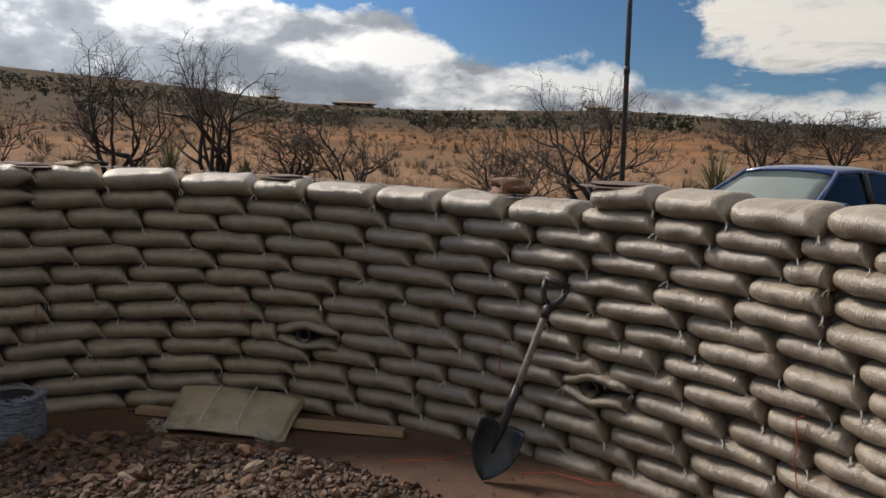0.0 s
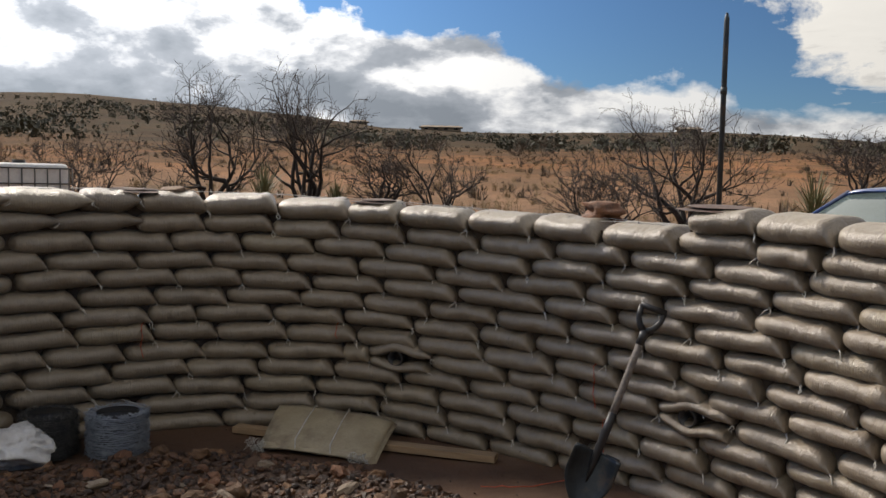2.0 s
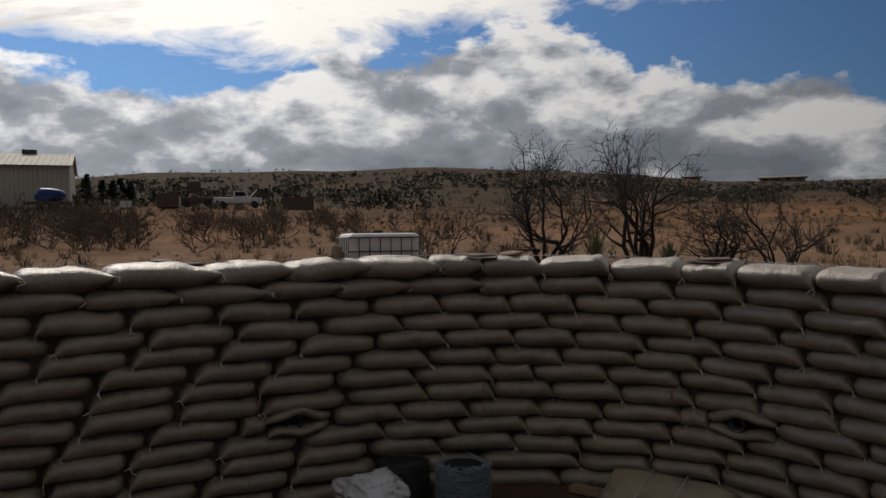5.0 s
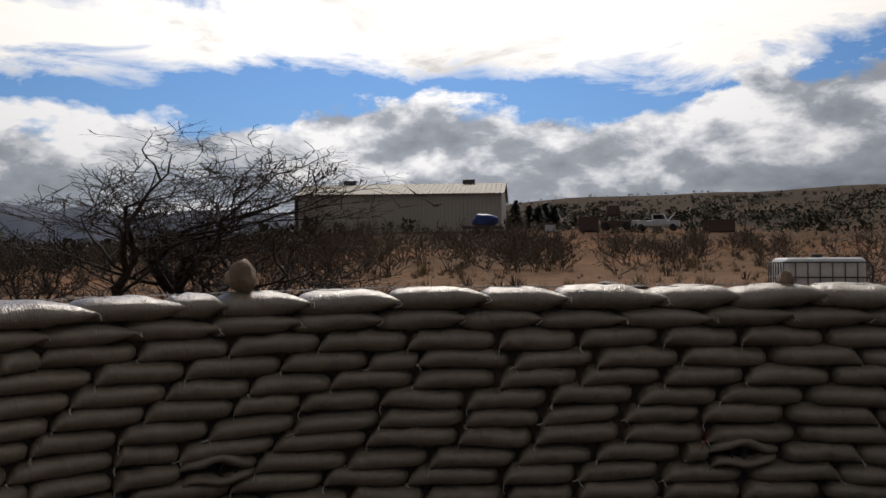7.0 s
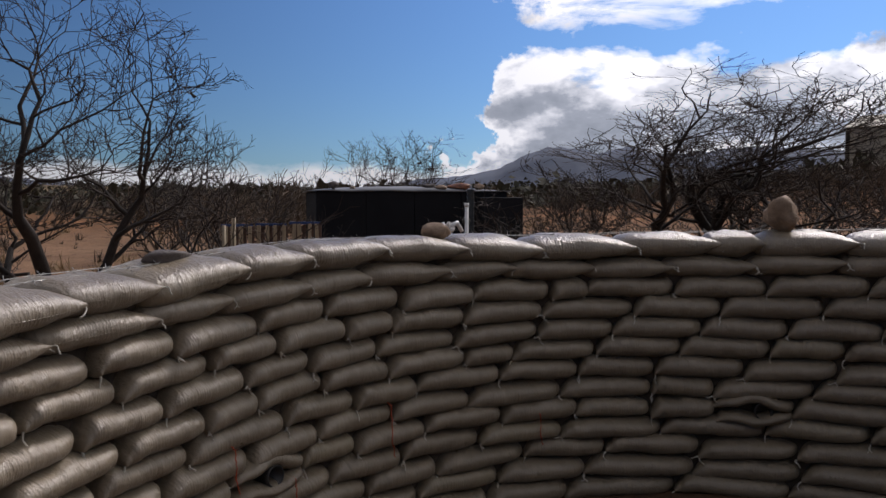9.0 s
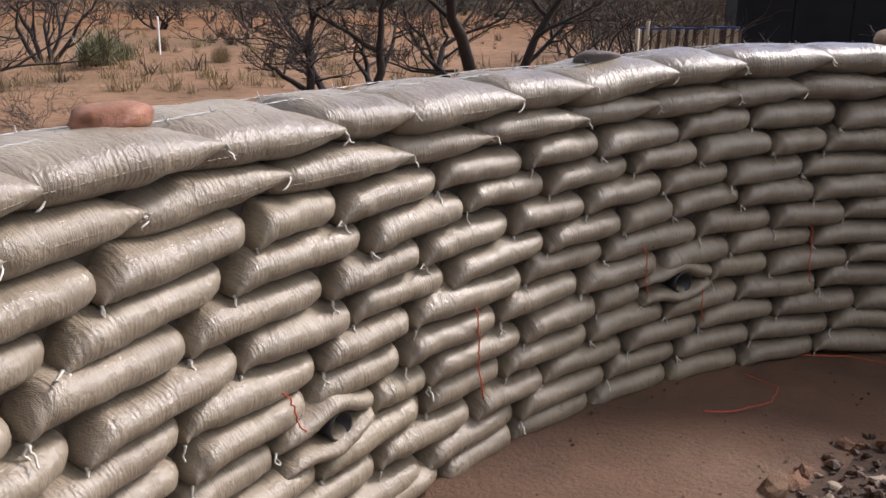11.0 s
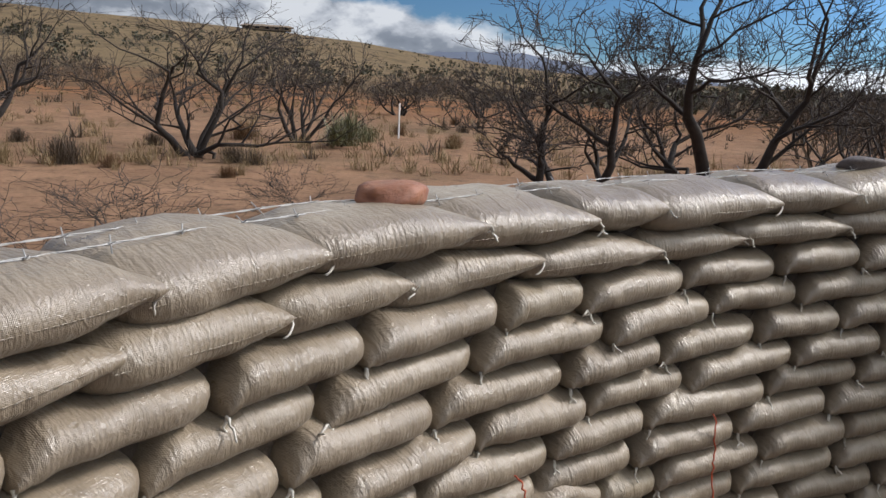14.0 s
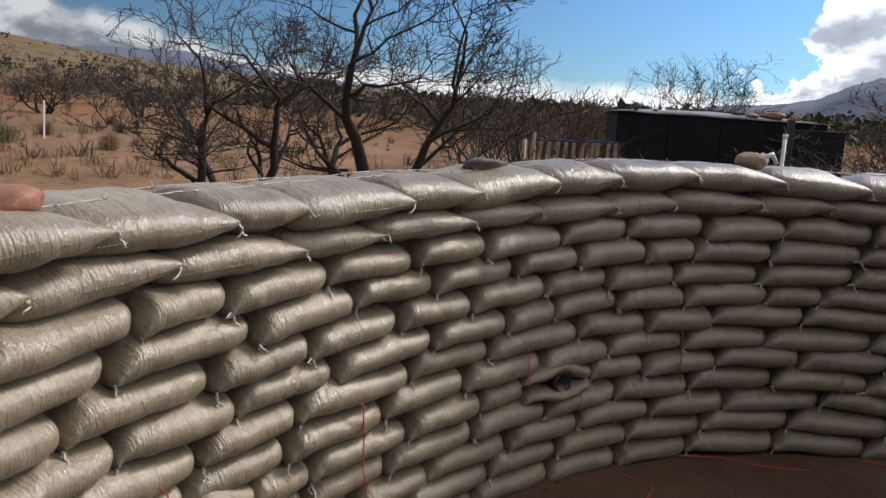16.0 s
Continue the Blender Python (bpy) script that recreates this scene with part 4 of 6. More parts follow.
tree(28.0, 21.0, 1.8, 2.2, 40, "small bare grey mesquite near the caged tank", 7, 0.10, 1.0)

# ---- thickets and scrub that nobody could count ----
def scatter(name, label, category, mat, makers, spots):
    """One object of many small plants. makers: (verts, faces) of a few kinds; spots: (x, y, size, turn, kind)."""
    vs, fs, n = [], [], 0
    for x, y, size, turn, kind in spots:
        v, f = makers[kind % len(makers)]
        c, s = math.cos(turn), math.sin(turn)
        z = ground_z(x, y)
        q = np.empty_like(v)
        q[:, 0] = x + size * (v[:, 0] * c - v[:, 1] * s)
        q[:, 1] = y + size * (v[:, 0] * s + v[:, 1] * c)
        q[:, 2] = z + size * v[:, 2]
        vs.append(q)
        fs += [tuple(i + n for i in face) for face in f]
        n += len(v)
    return tagged(part(name, mesh_of(name, np.concatenate(vs).tolist(), fs, mat, False)), label, category, kind="stuff")


def twiggy(seed, stems, level):
    """A leafless shrub, 1 m high and about 1.4 m across."""
    r = random.Random(seed)
    a, b = Pile(), Pile()
    for s in range(stems):
        t = 2 * math.pi * s / stems + r.uniform(-0.4, 0.4)
        grow(r, a, b, Vector((0.05 * math.cos(t), 0.05 * math.sin(t), -0.05)), Vector((math.cos(t) * r.uniform(0.3, 1.2), math.sin(t) * r.uniform(0.3, 1.2), 1)), 0.6, 0.02, level, 1.0, 0.1, 0.0075, 1.35)
    n = len(a.v)
    v = np.array([tuple(p) for p in a.v + b.v])
    v[:, 2] /= np.percentile(v[:, 2], 99)
    v[:, :2] *= 0.75 / np.percentile(np.hypot(v[:, 0], v[:, 1]), 97)
    return v, a.f + [tuple(i + n for i in f) for f in b.f]


def tuft(seed, blades, spread, thin=0.012):
    """A clump of dry blades, 1 high."""
    r = random.Random(seed)
    v, f = [], []
    for _ in range(blades):
        t, lean = r.uniform(0, 6.283), abs(r.gauss(0, spread))
        d = Vector((math.cos(t) * lean, math.sin(t) * lean, 1)).normalized()
        root = Vector((r.gauss(0, 0.16), r.gauss(0, 0.16), -0.03))
        s = Vector((-math.sin(t + r.uniform(-1, 1)), math.cos(t), 0)) * thin
        h = r.uniform(0.55, 1.0)
        n = len(v)
        v += [root - s, root + s, root + d * h * 0.6 + s * 0.7, root + d * h * 0.6 - s * 0.7, root + d * h + Vector((d.x, d.y, -0.3)) * 0.12]
        f += [(n, n + 1, n + 2, n + 3), (n + 3, n + 2, n + 4)]
    return np.array([tuple(p) for p in v]), f


def clump(seed, leaves, size=0.10):
    """A rounded bush of many small leaf clusters, about 1 high."""
    r = random.Random(seed)
    v, f = [], []
    for _ in range(leaves):
        d = Vector((r.gauss(0, 1), r.gauss(0, 1), r.gauss(0, 1))).normalized() * r.uniform(0.2, 1.0) ** 0.5
        c = Vector((d.x * 0.62, d.y * 0.62, 0.48 + d.z * 0.48)) * (1 + 0.3 * noise.noise(d * 2.5 + Vector((seed, 0, 0))))
        a = Vector((r.gauss(0, 1), r.gauss(0, 1), r.gauss(0, 1))).normalized() * size * r.uniform(0.6, 1.4)
        b = a.orthogonal().normalized() * size * r.uniform(0.5, 1.2)
        n = len(v)
        v += [c - a, c + b, c + a, c - b * 0.8]
        f += [(n, n + 1, n + 2, n + 3)]
    return np.array([tuple(p) for p in v]), f


rnd = random.Random(5)
SHRUBS = [twiggy(60 + i, 5, 2) for i in range(4)]
spots = []
for lo, hi, d0, d1, n, s0, s1 in ((33, 50, 34, 66, 55, 1.0, 1.8), (50, 68, 34, 80, 55, 1.4, 2.3), (60, 90, 50, 110, 80, 1.5, 2.6), (90, 112, 36, 110, 70, 1.6, 2.7), (-30, 30, 60, 120, 26, 1.2, 2.2), (112, 165, 45, 110, 60, 1.6, 2.6), (60, 84, 26, 48, 16, 0.7, 1.3), (99, 112, 22, 34, 10, 1.3, 2.0)):
    for _ in range(n):
        yaw, d = rnd.uniform(lo, hi), rnd.uniform(d0, d1)
        p = bearing(yaw, d)
        spots.append((p.x, p.y, rnd.uniform(s0, s1), rnd.uniform(0, 6.28), rnd.randrange(4)))
scatter("thicket", "leafless brown mesquite thickets across the flats", "shrubs", SCRUB, SHRUBS, spots)

LOW = [tuft(95 + i, 20, 1.1, 0.034) for i in range(4)]
spots = []
for _ in range(5200):
    yaw = rnd.choice((rnd.uniform(-32, 62), rnd.uniform(-32, 62), rnd.uniform(62, 168)))
    d = 17 + 120 * rnd.random() ** 0.8
    if noise.noise(Vector((yaw * 0.3, d * 0.06, 7))) < -0.12:
        continue
    p = bearing(yaw, d)
    spots.append((p.x, p.y, 0.16 + 0.55 * rnd.random() ** 2, rnd.uniform(0, 6.28), rnd.randrange(4)))
scatter("low_brush", "low dead brown brush dotted over the sand", "shrubs", SCRUB, LOW, spots)

CLUMPS = [clump(70 + i, 26, 0.15) for i in range(4)]
spots = []
for _ in range(8500):
    yaw = rnd.choice((rnd.uniform(-32, 62), rnd.uniform(-32, 62), rnd.uniform(-32, 62), rnd.uniform(110, 168)))
    d = 95 + 330 * rnd.random() ** 0.8
    if noise.noise(Vector((yaw * 0.21, d * 0.011, 2))) < -0.15 or (d > 290 and rnd.random() < 0.6):
        continue
    p = bearing(yaw, d)
    spots.append((p.x, p.y, (0.6 + 1.7 * rnd.random() ** 2.2) * (1.0 if d < 300 else 0.6), rnd.uniform(0, 6.28), rnd.randrange(4)))
for _ in range(420):
    p = bearing(rnd.uniform(24, 52), 90 + 230 * rnd.random() ** 0.8)
    spots.append((p.x, p.y, rnd.uniform(0.5, 1.3), rnd.uniform(0, 6.28), rnd.randrange(4)))
for _ in range(650):
    yaw, d = rnd.uniform(62, 122), 70 + 330 * rnd.random()
    p = bearing(yaw, d)
    spots.append((p.x, p.y, rnd.uniform(1.8, 3.6), rnd.uniform(0, 6.28), rnd.randrange(4)))
scatter("hillside_scrub", "dull green juniper scrub dotted over the far hills", "shrubs", LEAF, CLUMPS, spots)

TUFTS = [tuft(80 + i, 38, 1.25, 0.013) for i in range(4)]
spots = []
for _ in range(4200):
    yaw = rnd.choice((rnd.uniform(-30, 70), rnd.uniform(-30, 40), rnd.uniform(75, 168)))
    d = 15 + 90 * rnd.random() ** 1.4
    p = bearing(yaw, d)
    if noise.noise(Vector((p.x * 0.09, p.y * 0.09, 7))) < -0.05:
        continue
    spots.append((p.x, p.y, rnd.uniform(0.2, 0.55), rnd.uniform(0, 6.28), rnd.randrange(4)))
for _ in range(70):
    yaw, d = rnd.uniform(122, 166), 14 + 50 * rnd.random() ** 1.3
    p = bearing(yaw, d)
    spots.append((p.x, p.y, rnd.uniform(0.25, 0.55), rnd.uniform(0, 6.28), rnd.randrange(4)))
scatter("dry_grass", "tufts of dry straw-coloured grass on sand", "grass", GRASS, TUFTS, spots)

# rounded clumps of dry brush on the near sand
CLUMP_KINDS = {"olive": (OLIVE, "rounded yellow-olive bush on the sand"), "rusty": (RUSTY, "small rounded rusty-brown dry bush on the sand"), "grey": (SCRUB, "low twiggy grey-brown bush on the sand"), "green": (YUCCA, "low dull green bush with spiky leaves")}
for i, (yaw, d, size, kind) in enumerate(((159.7, 15.8, 0.84, "olive"), (154.9, 15.7, 0.78, "grey"), (152.3, 15.0, 0.40, "rusty"), (145.3, 13.9, 0.34, "rusty"), (144.9, 16.2, 0.55, "grey"), (130.5, 22.5, 0.60, "rusty"), (134.0, 26.5, 0.5, "rusty"), (144.2, 21.9, 0.75, "rusty"), (137.6, 21.4, 1.1, "green"), (136.4, 23.0, 0.8, "green"), (130.3, 36.1, 0.6, "rusty"), (157.2, 20.0, 0.5, "grey"), (149.6, 19.5, 0.5, "grey"))):
    mat, text = CLUMP_KINDS[kind]
    p = stand(yaw, d)
    v, f = tuft(400 + i, 420, 0.9, 0.007)
    keep = np.linalg.norm(v * (1.0, 1.0, 1.15), axis=1)
    v = v * (size * 0.72 / np.maximum(keep, 0.75))[:, None]
    tagged(part("dry_bush", mesh_of("dry_bush", v, f, mat, False), at=pose(p.x, p.y, p.z)), text, "shrub", "dry bushes on the near sand")

# low brown shrubs on the open sand
SHRUB_A = [tuft(90 + i, 150, 0.9, 0.009) for i in range(3)]
for i, (yaw, d, s, mat) in enumerate(((158.4, 15.5, 0.62, GRASS), (153.2, 16.0, 0.55, GRASS), (150.3, 15.5, 0.42, GRASS), (143.6, 15.8, 0.45, SCRUB), (144.6, 14.2, 0.28, GRASS), (143.8, 23.0, 0.75, GRASS), (130.6, 22.0, 0.45, GRASS), (127.2, 18.0, 0.3, SCRUB), (129.8, 30.0, 0.55, SCRUB), (131.0, 31.0, 0.5, SCRUB), (134.0, 30.0, 0.5, GRASS), (39.0, 40.0, 0.9, GRASS), (56.5, 36.0, 0.8, GRASS), (54.0, 36.0, 0.55, GRASS), (-14.0, 26.0, 0.35, SCRUB))):
    p = stand(yaw, d)
    v, f = SHRUB_A[i % 3]
    tagged(part("desert_shrub", mesh_of("desert_shrub", v * s, f, mat, False), at=pose(p.x, p.y, p.z, 0, 0, i * 47)), "low rounded dry brown shrub on the sand" if mat is GRASS else "low grey leafless shrub on the sand", "shrub", "low shrubs on the sand")

# cut branches lying outside the wall
for i, (yaw, d, w_) in enumerate(((159.5, 7.2, 1.6), (152.0, 8.6, 2.0), (140.5, 9.5, 1.4))):
    r = random.Random(300 + i)
    pile, fine_ = Pile(), Pile()
    for s in range(7):
        t = r.uniform(0, 6.28)
        grow(r, pile, fine_, Vector((r.uniform(-0.3, 0.3), r.uniform(-0.3, 0.3), 0.03)), Vector((math.cos(t), math.sin(t), 0.25)), 0.75, 0.014, 3, 1.0, -0.02)
    pile.put(fine_.v, fine_.f)
    pile.v = [Vector((v.x * w_ / 2, v.y * w_ / 2, max(0.0, abs(v.z)) * 0.55)) for v in pile.v]
    p = stand(yaw, d)
    tagged(part("dead_branch", pile.mesh("dead_branch", TWIG), at=pose(p.x, p.y, p.z)), "cut thorny dead branch lying spread on the sand", "branch", "cut branches outside the wall")


def yucca(yaw, d, h, seed):
    r = random.Random(seed)
    v, f = [], []
    for _ in range(150):
        t, e = r.uniform(0, 6.28), r.uniform(0.05, 1.35)
        dd = Vector((math.cos(t) * math.cos(e), math.sin(t) * math.cos(e), math.sin(e)))
        root = Vector((r.gauss(0, 0.06), r.gauss(0, 0.06), h * r.uniform(0.1, 0.5)))
        s = dd.cross(Vector((0, 0, 1))).normalized() * 0.014
        n, l = len(v), h * r.uniform(0.45, 0.62)
        v += [root - s, root + s, root + dd * l * 0.6 + s * 0.8, root + dd * l * 0.6 - s * 0.8, root + dd * l]
        f += [(n, n + 1, n + 2, n + 3), (n + 3, n + 2, n + 4)]
    p = stand(yaw, d)
    tagged(part("yucca", mesh_of("yucca", [Vector((q.x, q.y, max(q.z, 0.0))) for q in v], f, YUCCA, False), at=pose(p.x, p.y, p.z)), "spiky grey-green yucca growing in sand", "yucca", "yuccas on the field")


for yaw, d, h, s in ((137.4, 20.5, 0.95, 1), (138.3, 20.0, 0.8, 2), (-17.3, 21.0, 1.6, 3), (17.6, 22.0, 1.5, 4), (12.9, 23.0, 1.0, 5)):
    yucca(yaw, d, h, s)

# ---- things beyond the wall ----
# steel post
p = stand(-11.4, 6.4)
post = thing("steel_post", "tall thin dark steel post standing behind the wall", "post", pose(p.x, p.y, p.z, 0.3, -0.3, 0))
top = 2.78 - p.z
pile = Pile()
pile.tube([(0, 0, -0.2), (0, 0, top - 0.12), (0, 0, top - 0.04), (0, 0, top)], [0.019, 0.019, 0.018, 0.007], 10)
part("shaft", pile.mesh("shaft", DARK_STEEL), post)
pile = Pile()
pile.tube([(0, 0, top - 0.55), (0, 0, top - 0.5)], [0.023, 0.023], 10)
part("collar", pile.mesh("collar", DARK_STEEL), post)


def car():
    """A blue saloon, x forward, standing on z = 0."""
    p = stand(-21.5, 11.4)
    m = pose(p.x, p.y, p.z - 0.01, 0, 0, 218) @ pose(-0.22, 0, 0)
    c = thing("parked_car", "dark blue saloon car parked behind the wall", "car", m)
    W = 0.88

    def loft(rows, mat, name):
        """rows: (x, half width, z) loops from one flank over the top to the other."""
        n = len(rows[0])
        v = [Vector(q) for r in rows for q in r]
        f = [(i * n + j, i * n + j + 1, (i + 1) * n + j + 1, (i + 1) * n + j) for i in range(len(rows) - 1) for j in range(n - 1)]
        me = mesh_of(name, v, f, mat)
        return me

    # lower body: loops along the car
    rows = []
    for x, w_, zt, zb in ((2.30, 0.60, 0.60, 0.25), (2.22, 0.76, 0.68, 0.22), (1.9, 0.84, 0.78, 0.2), (1.3, 0.87, 0.87, 0.2), (0.85, 0.88, 0.93, 0.2), (0.2, 0.89, 0.95, 0.2), (-0.9, 0.89, 0.97, 0.2), (-1.6, 0.87, 0.98, 0.2), (-2.1, 0.82, 0.97, 0.22), (-2.28, 0.72, 0.88, 0.28), (-2.32, 0.6, 0.6, 0.3)):
        rows.append([(x, -w_ * 0.9, zb), (x, -w_ * 0.99, 0.45), (x, -w_, zt - 0.14), (x, -w_ * 0.96, zt - 0.03), (x, -w_ * 0.8, zt), (x, 0, zt + 0.03), (x, w_ * 0.8, zt), (x, w_ * 0.96, zt - 0.03), (x, w_, zt - 0.14), (x, w_ * 0.99, 0.45), (x, w_ * 0.9, zb)])
    part("body", loft(rows, CAR_BLUE, "body"), c)
    # roof skin
    rows = []
    for x, w_, z in ((0.30, 0.54, 1.402), (0.16, 0.56, 1.43), (-0.2, 0.575, 1.45), (-0.6, 0.575, 1.45), (-1.0, 0.56, 1.42), (-1.22, 0.54, 1.375)):
        rows.append([(x, -w_ - 0.045, z - 0.055), (x, -w_, z - 0.014), (x, -w_ * 0.6, z + 0.012), (x, 0, z + 0.02), (x, w_ * 0.6, z + 0.012), (x, w_, z - 0.014), (x, w_ + 0.045, z - 0.055)])
    me = loft(rows, CAR_BLUE, "roof")
    part("roof", me, c)
    roof = c.children[-1]
    s = roof.modifiers.new("thickness", "SOLIDIFY")
    s.thickness = 0.03
    for side in (-1, 1):
        pile = Pile()
        pile.tube([(1.09, side * 0.77, 0.92), (0.65, side * 0.685, 1.16), (0.23, side * 0.595, 1.385)], [0.032, 0.028, 0.028], 8)
        part("front_pillar", pile.mesh("front_pillar", CAR_BLUE), c)
        pile = Pile()
        pile.tube([(-0.28, side * 0.80, 0.95), (-0.33, side * 0.62, 1.40)], [0.05, 0.04], 6)
        part("centre_pillar", pile.mesh("centre_pillar", CAR_BLACK), c)
        pile = Pile()
        pile.tube([(-1.75, side * 0.78, 0.98), (-1.45, side * 0.68, 1.22), (-1.18, side * 0.59, 1.38)], [0.10, 0.07, 0.04], 8)
        part("rear_pillar", pile.mesh("rear_pillar", CAR_BLUE), c)
        for name, xs in (("front_window", ((1.02, 0.30), (-0.28, -0.31))), ("rear_window", ((-0.30, -0.35), (-1.55, -1.18)))):
            (xa, xb), (xc, xd) = xs
            pane = mesh_of(name, [(xa, side * 0.79, 0.95), (xc, side * 0.80, 0.96), (xd, side * 0.615, 1.375), (xb, side * 0.61, 1.36)], [(0, 1, 2, 3)], GLASS, False)
            ob = part(name, pane, c, "clear car window")
            so = ob.modifiers.new("thickness", "SOLIDIFY")
            so.thickness = 0.004
            ob.visible_shadow = False
        # mirror
        ob = part("wing_mirror", box("wing_mirror", (0.10, 0.17, 0.12), CAR_BLUE, 0.03), c, at=pose(0.80, side * 0.95, 1.0))
    n = 8
    rows = [[(1.16 - 0.88 * t - 0.06 * (abs(s) ** 2), s * (0.76 - 0.18 * t), 0.93 + 0.45 * t + 0.02 * (1 - s * s)) for s in [2 * j / n - 1 for j in range(n + 1)]] for t in (0, 0.25, 0.5, 0.75, 1.0)]
    ob = part("windscreen", loft(rows, SCREEN, "windscreen"), c, "clear windscreen reflecting the sky")
    so = ob.modifiers.new("thickness", "SOLIDIFY")
    so.thickness = 0.005
    ob.visible_shadow = False
    rows = [[(-1.2 - 0.5 * t, s * (0.55 + 0.18 * t), 1.375 - 0.38 * t + 0.02 * (1 - s * s)) for s in [2 * j / n - 1 for j in range(n + 1)]] for t in (0, 0.5, 1.0)]
    ob = part("rear_screen", loft(rows, GLASS, "rear_screen"), c)
    so = ob.modifiers.new("thickness", "SOLIDIFY")
    so.thickness = 0.005
    ob.visible_shadow = False
    part("dashboard", box("dashboard", (0.5, 1.4, 0.10), CAR_BLACK, 0.03), c, at=pose(0.78, 0, 0.93))
    for side in (-0.37, 0.37):
        part("seat", box("seat", (0.14, 0.5, 0.62), CAR_SEAT, 0.05), c, at=pose(-0.30, side, 0.88, 0, -14, 0))
        part("headrest", box("headrest", (0.09, 0.27, 0.18), CAR_SEAT, 0.04), c, at=pose(-0.42, side, 1.25, 0, -10, 0))
    part("rear_bench", box("rear_bench", (0.16, 1.3, 0.6), CAR_SEAT, 0.05), c, at=pose(-1.25, 0, 0.9, 0, -20, 0))
    pile = Pile()
    pile.tube([(0.52 + 0.17 * math.sin(t) * 0.4, 0.37 + 0.18 * math.cos(t), 0.98 + 0.17 * math.sin(t)) for t in [2 * math.pi * i / 20 for i in range(21)]], 0.014, 6, False)
    part("steering_wheel", pile.mesh("steering_wheel", CAR_BLACK), c)
    for x in (1.42, -1.38):
        for side in (-1, 1):
            pile = Pile()
            prof = [(-0.10, 0.20), (-0.105, 0.29), (-0.07, 0.318), (0.07, 0.318), (0.105, 0.29), (0.10, 0.20)]
            k = 24
            for y, r in prof:
                for j in range(k):
                    t = 2 * math.pi * j / k
                    pile.v.append(Vector((r * math.cos(t), y, r * math.sin(t))))
            for i in range(len(prof) - 1):
                for j in range(k):
                    a, b = i * k + j, i * k + (j + 1) % k
                    pile.f.append((a, b, b + k, a + k))
                    pile.s.append(0)
            wheel = part("wheel", pile.mesh("tyre", RUBBER), c, at=pose(x, side * 0.80, 0.318))
            pile = Pile()
            for y in (-0.08, 0.08):
                pile.tube([(0, y - 0.01, 0), (0, y + 0.01, 0)], 0.2, 20)
            part("rim", pile.mesh("rim", ALLOY), wheel)
    for side in (-0.6, 0.6):
        part("headlight", box("headlight", (0.16, 0.34, 0.12), ALLOY, 0.04), c, at=pose(2.14, side, 0.62))


car()


def tote():
    """A white plastic tank in its steel cage on a pallet."""
    p = stand(31.9, 14.2)
    t = thing("caged_water_tank", "white plastic water tank in a steel cage on a pallet", "tank", pose(p.x, p.y, p.z, 0, 0, 31.9 + 14))
    L, D, H, z0 = 1.2, 1.0, 1.0, 0.42
    tank = box("tank", (L - 0.06, D - 0.06, H), TOTE_WHITE, 0.09, (0, 0, z0 + H / 2), 4)
    part("tank", tank, t)
    pile = Pile()
    pile.tube([(0, 0, z0 + H - 0.01), (0, 0, z0 + H + 0.05)], 0.09, 16)
    part("cap", pile.mesh("cap", CAR_BLACK), t)
    for i in range(5):
        z = z0 + 0.05 + (H - 0.12) * i / 4
        pile = Pile()
        pile.tube([(-L / 2, -D / 2, z), (L / 2, -D / 2, z), (L / 2, D / 2, z), (-L / 2, D / 2, z), (-L / 2, -D / 2, z)], 0.011, 5, False)
        part("cage_rail", pile.mesh("cage_rail", CAGE), t)
    for x, y in [(-L / 2 + L * i / 7, s * D / 2) for i in range(8) for s in (-1, 1)] + [(s * L / 2, -D / 2 + D * i / 6) for i in range(1, 6) for s in (-1, 1)]:
        pile = Pile()
        pile.tube([(x, y, z0), (x, y, z0 + H - 0.07)], 0.010, 5)
        part("cage_bar", pile.mesh("cage_bar", CAGE), t)
    for y in (-0.42, 0, 0.42):
        part("pallet_runner", box("pallet_runner", (1.2, 0.1, 0.25), LUMBER_GREY, 0.005), t, at=pose(0, y, 0.125))
    part("pallet_deck", box("pallet_deck", (1.2, 1.0, 0.16), CAGE, 0.01), t, at=pose(0, 0, 0.335))


tote()


